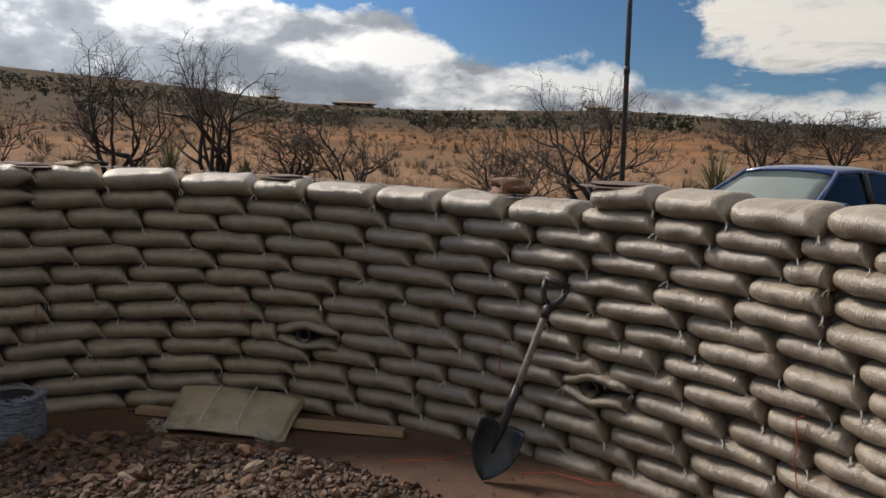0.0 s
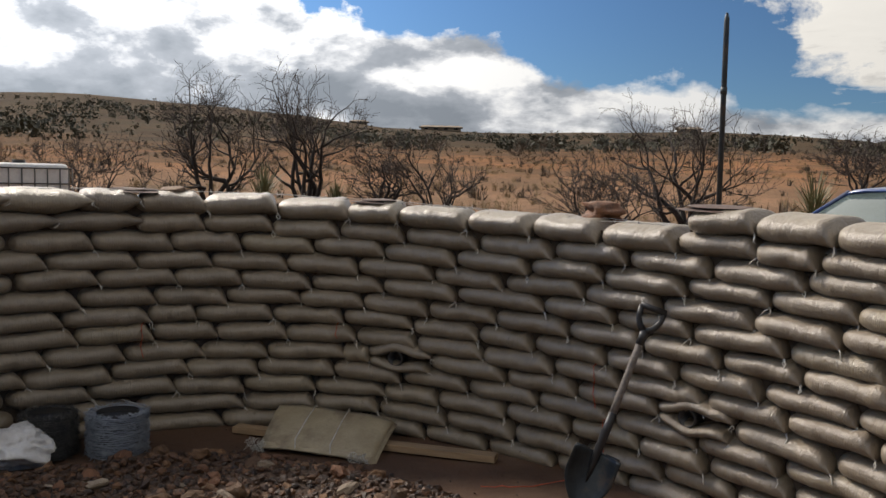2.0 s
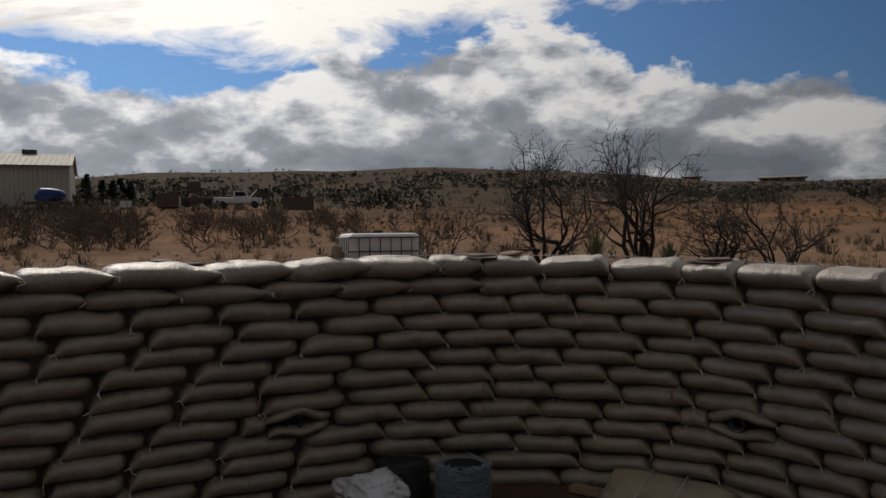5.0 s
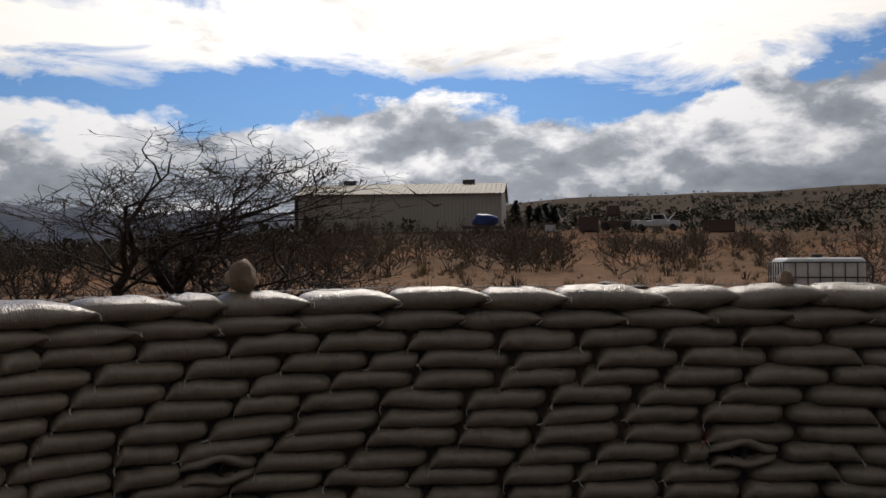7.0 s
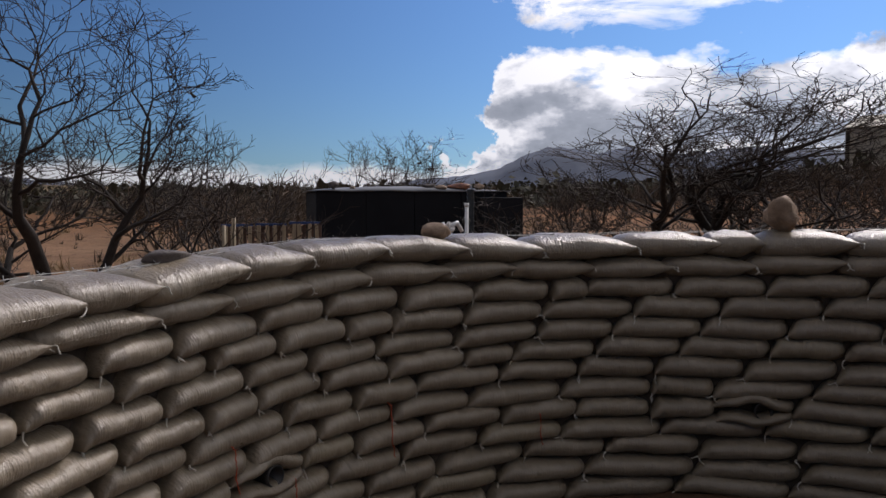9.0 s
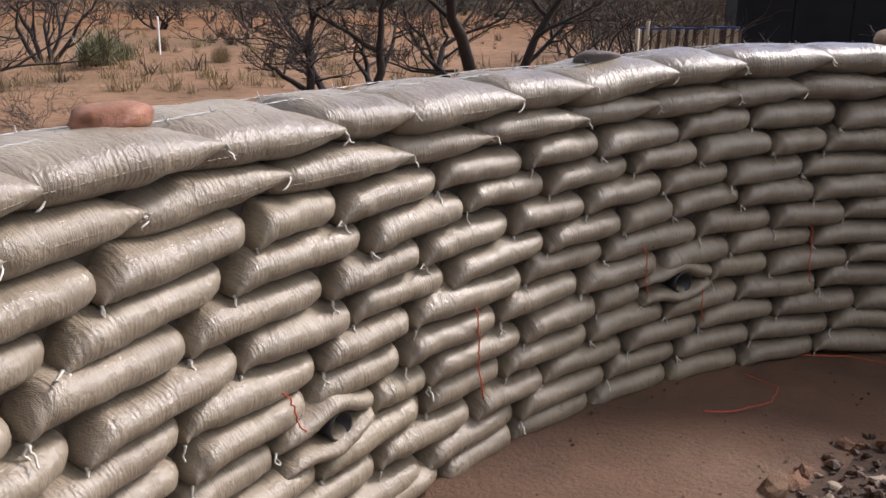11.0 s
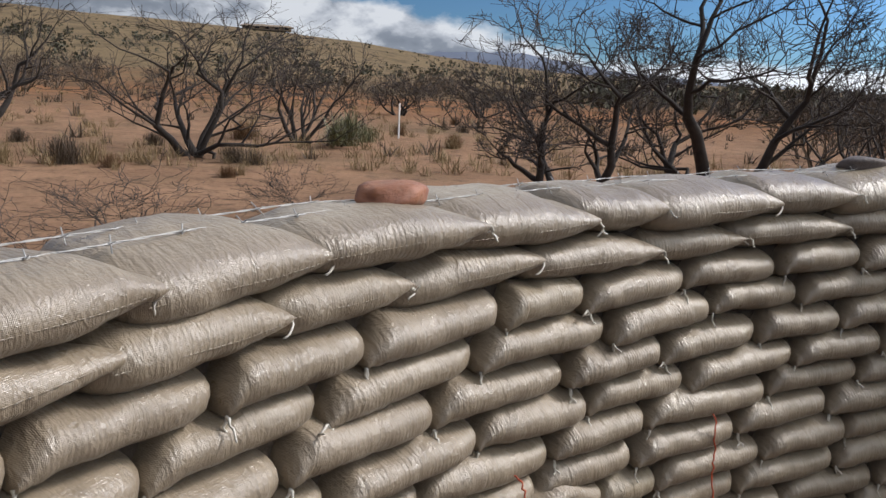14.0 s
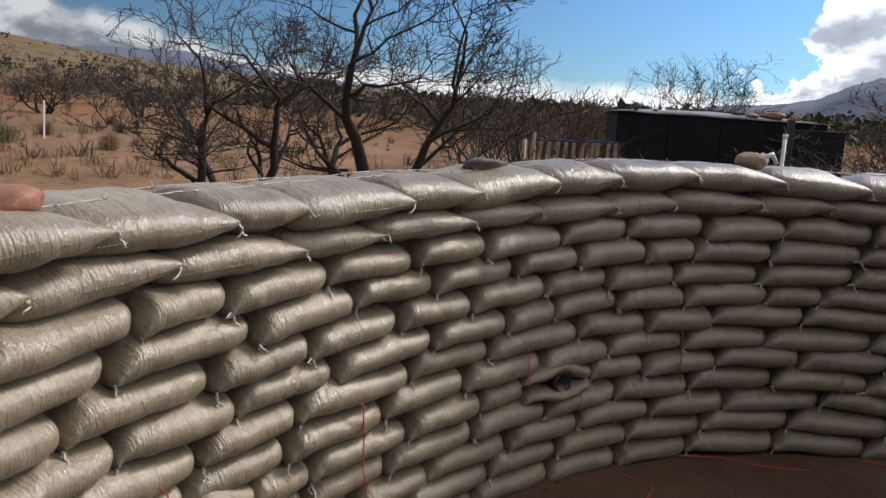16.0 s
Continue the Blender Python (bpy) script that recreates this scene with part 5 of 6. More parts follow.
def shed():
    """The big metal shed on the rise: long side towards the house."""
    d = 100.0
    a, b = bearing(51.1, d), bearing(64.8, 104.0)
    along = (b - a)
    L = along.length
    ang = math.degrees(math.atan2(along.y, along.x))
    z = 1.6 + d * math.tan(radians(2.3))
    h, rise, D = 4.35, 1.75, 14.0
    s = thing("metal_shed", "long beige metal shed with a cream roof", "shed", pose(a.x, a.y, z, 0, 0, ang))
    v, f = [], []
    n = int(L / 0.45)
    for i in range(n):
        for x, y in ((0.0, 0.0), (0.33, 0.0), (0.36, -0.05), (0.42, -0.05)):
            v += [Vector((i * 0.45 + x, y, -1.5)), Vector((i * 0.45 + x, y, h))]
    for i in range(len(v) // 2 - 1):
        f.append((2 * i, 2 * i + 2, 2 * i + 3, 2 * i + 1))
    ob = part("front_wall", mesh_of("front_wall", v, f, SHED_WALL, False), s)
    so = ob.modifiers.new("thickness", "SOLIDIFY")
    so.thickness = 0.03
    out = Vector((0, -1, 0)) if (Matrix.Rotation(radians(ang), 3, "Z") @ Vector((0, 1, 0))).dot(a) < 0 else Vector((0, 1, 0))
    y1 = out.y * D
    for x in (0.0, L):
        v = [(x, 0.04 * out.y, -1), (x, y1, -1), (x, y1, h), (x, y1 / 2, h + rise), (x, 0.04 * out.y, h)]
        pile = Pile()
        pile.put([Vector(q) for q in v] + [Vector(q) + Vector((0.1, 0, 0)) for q in v], [(0, 1, 2, 3, 4), (9, 8, 7, 6, 5), (0, 5, 6, 1), (1, 6, 7, 2), (2, 7, 8, 3), (3, 8, 9, 4)])
        part("end_wall", pile.mesh("end_wall", SHED_WALL, False), s)
    pile = Pile()
    pile.box((L, 0.1, h + 1), (L / 2, y1, h / 2 - 0.5))
    part("back_wall", pile.mesh("back_wall", SHED_WALL, False), s)
    for sgn in (0, 1):
        ya, yb = (-0.4 * out.y, y1 / 2) if sgn == 0 else (y1 + 0.4 * out.y, y1 / 2)
        v, f = [], []
        for i in range(int((L + 0.6) / 0.6)):
            for x, t in ((0.0, 0.0), (0.52, 0.0), (0.54, 0.05), (0.58, 0.05)):
                v += [Vector((-0.3 + i * 0.6 + x, ya, h - 0.1 + t)), Vector((-0.3 + i * 0.6 + x, yb, h + rise + t))]
        for i in range(len(v) // 2 - 1):
            f.append((2 * i, 2 * i + 2, 2 * i + 3, 2 * i + 1))
        ob = part("roof", mesh_of("roof", v, f, SHED_ROOF, False), s)
        so = ob.modifiers.new("thickness", "SOLIDIFY")
        so.thickness = 0.05
    for x in (4.4, 19.5):
        part("ridge_vent", box("ridge_vent", (1.5, 1.0, 0.5), CAGE, 0.06), s, at=pose(x, y1 / 2, h + rise + 0.25))
    pile = Pile()
    pile.box((0.14, 0.1, h), (0.02, -0.12 * out.y, h / 2))
    part("corner_trim", pile.mesh("corner_trim", WHITE_PAINT, False), s)


shed()


def wheel_mesh(r, w_):
    pile = Pile()
    pile.tube([(0, -w_ / 2, 0), (0, w_ / 2, 0)], r, 18)
    return pile.mesh("wheel", RUBBER, False)


def far_ground(yaw, d):
    q = bearing(yaw, d)
    return Vector((q.x, q.y, ground_z(q.x, q.y)))


def pickup():
    q = far_ground(41.0, 98.0)
    t = thing("pickup_truck", "old white pickup truck with its bonnet up", "truck", pose(q.x, q.y, q.z + 0.1, 0, 0, 41 + 176))
    part("bed", box("bed", (2.2, 1.8, 0.6), WHITE_PAINT, 0.06), t, at=pose(1.6, 0, 0.85))
    part("cab", box("cab", (1.7, 1.7, 0.75), WHITE_PAINT, 0.08), t, at=pose(-0.3, 0, 0.9))
    part("cab_roof", box("cab_roof", (1.3, 1.5, 0.08), WHITE_PAINT, 0.03), t, at=pose(-0.1, 0, 1.82))
    for x in (-0.72, 0.5):
        for y in (-0.72, 0.72):
            pile = Pile()
            pile.tube([(x - (0.25 if x < 0 else -0.05), y, 1.25), (x, y * 0.97, 1.82)], 0.05, 6)
            part("pillar", pile.mesh("pillar", WHITE_PAINT), t)
    part("window", box("window", (1.0, 1.46, 0.5), BLACK_WALL, 0.03), t, at=pose(-0.1, 0, 1.52))
    part("nose", box("nose", (1.3, 1.7, 0.6), WHITE_PAINT, 0.08), t, at=pose(-1.75, 0, 0.82))
    part("bonnet", box("bonnet", (1.2, 1.6, 0.06), WHITE_PAINT, 0.02), t, at=pose(-1.55, 0, 1.62, 0, 48, 0))
    for x in (-1.7, 1.7):
        for y in (-0.85, 0.85):
            part("wheel", wheel_mesh(0.38, 0.25), t, at=pose(x, y, 0.38))


pickup()

# a trailer load under a blue tarpaulin
q = far_ground(52.4, 92.0)
load = thing("tarped_trailer", "low trailer loaded under a blue tarpaulin", "trailer", pose(q.x, q.y, q.z, 0, 0, 52.4))
part("deck", box("deck", (4.2, 2.0, 0.25), RUST, 0.03), load, at=pose(0, 0, 0.75))
part("tarpaulin", rock_mesh("tarpaulin", 77, (2.9, 2.0, 1.35), BLUE_TARP, 0.15, 3, 1.0), load, "blue tarpaulin over a heaped load", pose(0.3, 0, 0.87))
for x in (-0.6, 0.6):
    for y in (-0.95, 0.95):
        part("wheel", wheel_mesh(0.36, 0.22), load, at=pose(x, y, 0.36))
# old farm machinery
q = far_ground(43.6, 100.0)
rig = thing("drill_rig", "dark rusted machinery with a frame and drum", "machinery", pose(q.x, q.y, q.z, 0, 0, 40))
part("base", box("base", (3.4, 1.8, 0.7), RUST, 0.05), rig, at=pose(0, 0, 0.75))
part("drum", box("drum", (1.4, 1.2, 1.3), RUST, 0.2), rig, at=pose(-0.4, 0, 2.3))
for x in (-1.1, 0.4):
    for y in (-0.6, 0.6):
        pile = Pile()
        pile.tube([(x, y, 1.0), (x * 0.7, y, 3.2)], 0.06, 5)
        part("stanchion", pile.mesh("stanchion", RUST), rig)
for x in (-1.2, 1.2):
    for y in (-0.9, 0.9):
        part("wheel", wheel_mesh(0.45, 0.25), rig, at=pose(x, y, 0.45))
for yaw, d, sx, h in ((45.4, 97.0, 2.2, 1.5), (37.2, 99.0, 3.4, 1.3), (47.9, 96.0, 1.2, 0.8)):
    q = far_ground(yaw, d)
    s = thing("scrap_crate", "dark rusty crate of scrap on the rise", "crate", pose(q.x, q.y, q.z, 0, 0, yaw), "scrap on the rise")
    part("body", box("body", (sx, 1.4, h), RUST if sx > 1.5 else WHITE_PAINT, 0.06), s, at=pose(0, 0, h / 2))
    part("rim", box("rim", (sx + 0.1, 1.5, 0.1), RUST, 0.02), s, at=pose(0, 0, h))


def conifer(yaw, d, h, seed):
    q = far_ground(yaw, d)
    t = thing("pine_tree", "dark green pine tree beside the shed", "tree", pose(q.x, q.y, q.z), "pines by the shed")
    pile = Pile()
    pile.tube([(0, 0, -0.3), (0, 0, h * 0.5), (0, 0, h)], [0.16, 0.1, 0.02], 7)
    part("trunk", pile.mesh("trunk", BARK), t)
    r = random.Random(seed)
    v, f = [], []
    for _ in range(420):
        k = r.random() ** 0.8
        z = h * (0.15 + 0.85 * k)
        rad = h * 0.44 * (1 - k) ** 0.7 * r.uniform(0.2, 1.1) + 0.05
        a = r.uniform(0, 6.28)
        c = Vector((rad * math.cos(a), rad * math.sin(a), z + r.uniform(-0.2, 0.2)))
        e = Vector((math.cos(a), math.sin(a), -0.25)) * 0.42
        s = Vector((-math.sin(a), math.cos(a), 0.2)) * 0.2
        n = len(v)
        v += [c - e - s, c - e + s, c + e]
        f += [(n, n + 1, n + 2)]
    part("crown", mesh_of("crown", v, f, PINE, False), t)


for yaw, d, h, s in ((50.15, 130, 6.4, 1), (49.25, 132, 5.2, 2), (48.65, 128, 5.0, 3), (48.2, 131, 5.6, 4), (47.6, 130, 4.8, 5)):
    conifer(yaw, d, h * 0.64, s)


def far_house(yaw, d, length, h, label):
    q = far_ground(yaw, d)
    t = thing("far_house", label, "house", pose(q.x, q.y, q.z - 0.4, 0, 0, yaw), "houses on the hills")
    part("wall", box("wall", (length, 8, h), HOUSE_WALL, 0.05), t, at=pose(0, 0, h / 2))
    pile = Pile()
    pile.put([Vector(v) for v in ((-length / 2 - 1, -5, h), (length / 2 + 1, -5, h), (length / 2 - 1, 0, h + 1.0), (-length / 2 + 1, 0, h + 1.0), (-length / 2 - 1, 5, h), (length / 2 + 1, 5, h))], [(0, 1, 2, 3), (3, 2, 5, 4), (0, 3, 4), (1, 5, 2), (0, 4, 5, 1)])
    part("roof", pile.mesh("roof", ROOF_TAN, False), t)
    k = int(length / 4)
    for i in range(k):
        win = part("window", box("window", (1.8, 0.1, 0.8), BLACK_WALL, 0.02), t, at=pose(-length / 2 + (i + 0.5) * length / k, -4.03, h * 0.55))
        part("frame", box("frame", (2.0, 0.06, 0.1), WHITE_PAINT, 0.0), win, at=pose(0, -0.02, 0.42))


far_house(6.1, 395, 18, 1.7, "long low house on the hilltop")
far_house(11.5, 390, 7, 1.5, "small house on the hilltop")
far_house(-9.9, 390, 10, 1.6, "house on the hilltop among scrub")
far_house(142.4, 395, 21, 1.5, "long tan ranch house on the hilltop")


# ---- the black store, pallet fence and standpipe ----
def store():
    a, b = bearing(98.3, 20.0), bearing(85.7, 21.0)
    along = b - a
    L = along.length
    q = ground_z(a.x, a.y)
    s = thing("black_store", "low black sheeted store with stones weighing down its roof", "shed", pose(a.x, a.y, q, 0, 0, math.degrees(math.atan2(along.y, along.x))))
    H = 1.90 - q
    n = 4
    for i in range(n):
        part("side_panel", box("side_panel", (L / n - 0.012, 0.06, H), BLACK_WALL, 0.008), s, at=pose(L * (i + 0.5) / n, 0, H / 2))
    part("end_panel", box("end_panel", (0.06, 2.2, H), BLACK_WALL, 0.01), s, at=pose(0.03, 1.1, H / 2 - 0.004))
    part("end_panel", box("end_panel", (0.06, 2.2, H), BLACK_WALL, 0.01), s, at=pose(L - 0.03, 1.1, H / 2 - 0.004))
    part("back_panel", box("back_panel", (L, 0.06, H), BLACK_WALL, 0.01), s, at=pose(L / 2, 2.25, H / 2 - 0.004))
    v, f = [], []
    for i in range(21):
        for j in range(9):
            x, y = -0.08 + (L + 0.16) * i / 20, -0.08 + 2.45 * j / 8
            v.append(Vector((x, y, H + 0.02 + 0.12 * math.sin(math.pi * i / 20) ** 0.7 * math.sin(math.pi * j / 8) ** 0.6 + 0.02 * noise.noise(Vector((x * 2, y * 2, 0))))))
    for i in range(20):
        for j in range(8):
            k = i * 9 + j
            f.append((k, k + 9, k + 10, k + 1))
    roof = part("roof_sheet", mesh_of("roof_sheet", v, f, GREY_TARP), s, "grey plastic roof sheet")
    m = roof.modifiers.new("thickness", "SOLIDIFY")
    m.thickness = 0.02
    part("annexe", box("annexe", (1.0, 0.5, H - 0.14), BLACK_WALL, 0.02), s, at=pose(L - 0.28, -0.30, (H - 0.14) / 2))
    base = s.matrix_basis
    for i, (x, y, sx, sz, mat) in enumerate(((0.45, 0.25, 0.42, 0.19, ROCK_DARK), (0.9, 0.3, 0.25, 0.08, STONE_PALE), (3.0, 0.22, 0.5, 0.12, ROCK_TAN), (3.45, 0.25, 0.62, 0.17, ROCK_ORANGE), (2.75, 0.3, 0.35, 0.14, ROCK_DARK), (4.0, 0.3, 0.3, 0.16, ROCK_TAN))):
        w_ = base @ Vector((min(x, L - 0.3), y, H + 0.045))
        tagged(part("weight_stone", rock_mesh("weight_stone", 500 + i, (sx, sx * 0.6, sz), mat, 0.2, 3, 1.0), at=pose(w_.x, w_.y, w_.z, 0, 0, i * 23)), "rough brown stone lying on the roof sheet", "stone", "stones on the store roof")


store()


def pallet(yaw0, yaw1, d, seed):
    a, b = bearing(yaw0, d), bearing(yaw1, d)
    along = b - a
    L = along.length
    z = ground_z(a.x, a.y)
    t = thing("upright_pallet", "weathered pale wooden pallet standing on edge with a blue rail", "pallet", pose(a.x, a.y, z, 0, 0, math.degrees(math.atan2(along.y, along.x))), "pallets forming a fence")
    r = random.Random(seed)
    n = 4
    for i in range(n):
        x = L * (i + 0.5) / n
        part("slat", box("slat", (L / n * 0.46, 0.02, 1.12), LUMBER_GREY, 0.004), t, at=pose(x + r.uniform(-0.02, 0.02), -0.06, 0.57, 0, r.uniform(-1.5, 1.5), 0))
        part("back_slat", box("back_slat", (L / n * 0.4, 0.02, 1.1), RUST, 0.004), t, at=pose(x + L / n * 0.45, 0.07, 0.56))
    for z in (0.1, 0.6, 1.14):
        part("rail", box("rail", (L - 0.02, 0.09, 0.045), CAR_BLUE if z > 1 else LUMBER_GREY, 0.004), t, "faded blue top rail" if z > 1 else "", pose(L / 2, 0, z))


for i in range(3):
    pallet(104.4 - 2.15 * i, 104.4 - 2.15 * (i + 1) + 0.1, 15.2 + 0.2 * i, i)
for yaw, tilt, h in ((103.6, 1.5, 1.28), (104.2, -8.0, 1.15)):
    q = stand(yaw, 14.6)
    pile = Pile()
    pile.tube([(0, 0, -0.1), (0.01, 0, h * 0.5), (0, 0, h)], [0.04, 0.036, 0.034], 7)
    tagged(part("wooden_stake", pile.mesh("wooden_stake", LUMBER_GREY), at=pose(q.x, q.y, q.z, 0, tilt, 15)), "pale rough wooden stake beside the pallets", "stake", "stakes by the pallets")
q = stand(134.1, 25.0)
tagged(part("survey_stake", box("survey_stake", (0.05, 0.03, 1.05), WHITE_PAINT, 0.004, (0, 0, 0.48)), at=pose(q.x, q.y, q.z)), "thin white stake standing in the sand", "stake")

# standpipe behind the wall
q = stand(88.7, 6.3)
pipe = thing("standpipe", "white plastic standpipe strapped to a dark post", "pipe", pose(q.x, q.y, q.z, 0, 0, 90))
h = 1.62 - q.z
pile = Pile()
pile.tube([(0, 0, 0), (0, 0, h - 0.02)], 0.014, 10)
pile.tube([(0, 0, h - 0.03), (0, 0, h)], 0.018, 10)
part("riser", pile.mesh("riser", PVC), pipe)
part("post", box("post", (0.05, 0.06, h + 0.1), DARK_STEEL, 0.006), pipe, "dark post", pose(0.03, 0.085, (h + 0.1) / 2))
pile = Pile()
pile.tube([(0, 0, h - 0.13), (0, 0.09, h - 0.13)], 0.03, 8)
part("strap", pile.mesh("strap", CAGE), pipe)
for k, (yaw, dz) in enumerate(((90.9, 0.0), (89.9, 0.01))):
    q = stand(yaw, 6.1)
    tap = thing("garden_tap", "outdoor tap wrapped in silvery plastic", "tap", pose(q.x, q.y, q.z, 0, 0, 80 + 40 * k), "taps behind the wall")
    h = 1.42 + dz - q.z
    pile = Pile()
    pile.tube([(0, 0, 0), (0, 0, h)], 0.025, 8)
    part("riser", pile.mesh("riser", PVC), tap)
    part("wrap", rock_mesh("wrap", 40 + k, (0.10, 0.075, 0.12), WHITE_FILM, 0.9, 3, 0.0), tap, "crumpled silvery wrap", pose(0, 0, h - 0.06))
    pile = Pile()
    pile.tube([(0, 0, h + 0.02), (0.07, 0, h + 0.05), (0.11, 0, h - 0.01)], [0.02, 0.018, 0.014], 8)
    part("spout", pile.mesh("spout", PVC), tap)

# ---- on top of the wall ----
def wall_top(a, row=1):
    return row_z(row, a) + float(np.interp(a, TURN_AT, PITCH)) * 0.5


def strand(out, phase, lo_a, hi_a, lift):
    """Twisted two-ply wire with barbs, lying along the top of the sacks."""
    coil, barbs = Pile(), Pile()
    n = int((hi_a - lo_a) / 0.32)
    r = random.Random(phase)
    paths = ([], [])
    for i in range(n + 1):
        a = lo_a + (hi_a - lo_a) * i / n
        along, inward = wall_axes(a)
        wander = 0.03 * noise.noise(Vector((a * 0.10, phase, 0)))
        c = wall_at(a, out + wander, wall_top(a) + lift + 0.012 * noise.noise(Vector((a * 0.21, phase, 5))))
        for k in (0, 1):
            t = i * 1.15 + k * math.pi
            paths[k].append(c + (inward * math.cos(t) + Vector((0, 0, 1)) * math.sin(t)) * 0.0013)
        if i % 7 == 3:
            for s in (0.4, 2.2):
                v = (inward * math.cos(s + r.uniform(-0.5, 0.5)) + Vector((0, 0, 1)) * math.sin(s)) * 0.017 + along * r.uniform(-0.008, 0.008)
                barbs.tube([c - v, c + v], 0.0013, 4)
            barbs.tube([c - along * 0.005, c + along * 0.005], 0.0028, 6)
    for pth in paths:
        coil.tube(pth, 0.0011, 5, False)
    t = thing("barbed_wire", "twisted galvanised barbed wire lying along the wall top", "wire", group="strands on the wall")
    part("strand", coil.mesh("strand", STEEL), t)
    tagged(part("barb_row", barbs.mesh("barb_row", STEEL), t), kind="stuff")


strand(0.13, 1, 47.5, 303, 0.02)
strand(0.24, 2, 47.5, 303, 0.02)


def perch(name, a, out, size, mat, label, category, seed, turn=0, dz=0.0, rough=0.2, row=1):
    p = wall_at(a, out, wall_top(a, row) + dz)
    return tagged(part(name, rock_mesh(name, seed, size, mat, rough, 3, 1.0), at=pose(p.x, p.y, p.z, 0, 0, turn)), label, category)


perch("stone", 183.0, 0.16, (0.25, 0.2, 0.225), ROCK_TAN, "large rounded tan stone standing on the wall", "stone", 201, 20, -0.008, 0.5)
perch("stone", 119.0, 0.12, (0.10, 0.09, 0.115), ROCK_TAN, "small pointed tan stone standing on the wall", "stone", 202, 50, -0.008)
perch("stone", 140.0, 0.16, (0.17, 0.13, 0.055), ROCK_DARK, "flat grey stone lying on the wall", "stone", 203, 15, -0.006, 0.1)
perch("stone", 137.0, 0.2, (0.20, 0.12, 0.03), ROCK_DARK, "thin flat dark stone lying on the wall", "stone", 204, 65, -0.006, 0.1)
perch("stone", 274.5, 0.15, (0.19, 0.15, 0.078), ROCK_ORANGE, "smooth flat orange stone lying on the wall", "stone", 205, 10, -0.006, 0.16)
perch("stone", 242.0, 0.16, (0.215, 0.13, 0.065), ROCK_DARK, "flat dark brown stone lying on the wall", "stone", 206, -28, -0.004, 0.07)
perch("stone", 216.7, 0.16, (0.19, 0.15, 0.10), ROCK_TAN, "blocky tan stone lying on the wall", "stone", 207, 30, -0.006, 0.12)
perch("stone", 55.4, 0.27, (0.26, 0.2, 0.15), STONE_RED, "angular reddish-brown stone standing on the wall", "stone", 211, -10, -0.03, 0.9)
perch("stone", 99.5, 0.15, (0.17, 0.14, 0.06), ROCK_TAN, "rounded grey stone lying on the wall", "stone", 209, 5, -0.008)


def plate(a, out, w_, d_, turn, row=1):
    p = wall_at(a, out, wall_top(a, row) + 0.004)
    t = thing("flat_shingle_stack", "two thin rusty brown slabs stacked on the wall", "slab", pose(p.x, p.y, p.z, 0, 0, turn), "thin slabs on the wall")
    for k in range(2):
        part("slab", rock_mesh("slab", 230 + k + int(a), (w_ * (1 - 0.2 * k), d_ * (1 - 0.15 * k), 0.016), RUST, 0.08, 3, 0.0), t, at=pose(0.02 * k, 0.01 * k, 0.015 * k, 2, 1, 8 * k))


plate(78.4, 0.13, 0.30, 0.22, -10)
plate(43.6, 0.15, 0.46, 0.30, -45, 0)
plate(103.5, 0.14, 0.36, 0.24, 12)

# ---- on the floor inside ----
def bed_edge(a):
    base = float(np.interp(a % 360, (0, 30, 60, 80, 95, 110, 130, 170, 200, 240, 270, 300, 330, 360), (0.75, 0.75, 0.72, 0.62, 0.55, 0.55, 0.6, 0.62, 0.62, 0.80, 1.0, 1.0, 0.9, 0.75)))
    return wall_r(a) - base + 0.07 * noise.noise(Vector((a * 0.09, 1.0, 0))) + 0.03 * noise.noise(Vector((a * 0.4, 2.0, 0)))


def bed_z(a, r):
    edge = bed_edge(a)
    if r > edge:
        return -0.02
    k = min(1.0, (edge - r) / 0.30)
    x, y = CX + r * math.cos(radians(a)), CY + r * math.sin(radians(a))
    return 0.085 * (k * k * (3 - 2 * k)) + 0.03 * k * noise.noise(Vector((x * 2.4, y * 2.4, 1))) + 0.016 * k * noise.noise(Vector((x * 8, y * 8, 2)))


verts, faces = [], []
NB, NS = 200, 44
for i in range(NS + 1):
    for j in range(NB):
        a = 360 * j / NB
        r = bed_edge(a) * 1.02 * i / NS
        verts.append(Vector((CX + r * math.cos(radians(a)), CY + r * math.sin(radians(a)), bed_z(a, r))))
for i in range(NS):
    for j in range(NB):
        a, b = i * NB + j, i * NB + (j + 1) % NB
        faces.append((a, a + NB, b + NB, b))
bed = tagged(part("gravel_bed", mesh_of("gravel_bed", verts, faces, GRAVEL_BED)), "low bed of dark soil and broken brown rock", "gravel", kind="structure")

rnd = random.Random(17)
STONES = [rock_mesh("stone", 600 + i, (1.0, rnd.uniform(0.5, 0.85), rnd.uniform(0.3, 0.62)), (STONE, STONE, STONE_RED, STONE, STONE_PALE, STONE_RED)[i % 6], 0.5, 2) for i in range(12)]
PEBBLES = []
for i in range(8):
    me = rock_mesh("pebble", 640 + i, (1.0, rnd.uniform(0.55, 0.9), rnd.uniform(0.4, 0.75)), RUBBLE, 0.6, 1)
    PEBBLES.append(([v.co.copy() for v in me.vertices], [tuple(p.vertices) for p in me.polygons]))
    bpy.data.meshes.remove(me)


BOARD_AT, BOARD_TO = Vector((-3.90, 0.82, 0)), Vector((-3.18, 0.48, 0))


def under_board(x, y):
    e = (BOARD_TO - BOARD_AT).normalized()
    q = Vector((x, y, 0)) - BOARD_AT
    return -0.03 < q.dot(e) < 0.98 and -0.03 < abs(q.x * e.y - q.y * e.x) < 0.78 and q.dot(Vector((-e.y, e.x, 0))) * (1 if e.x > 0 else -1) > -0.03


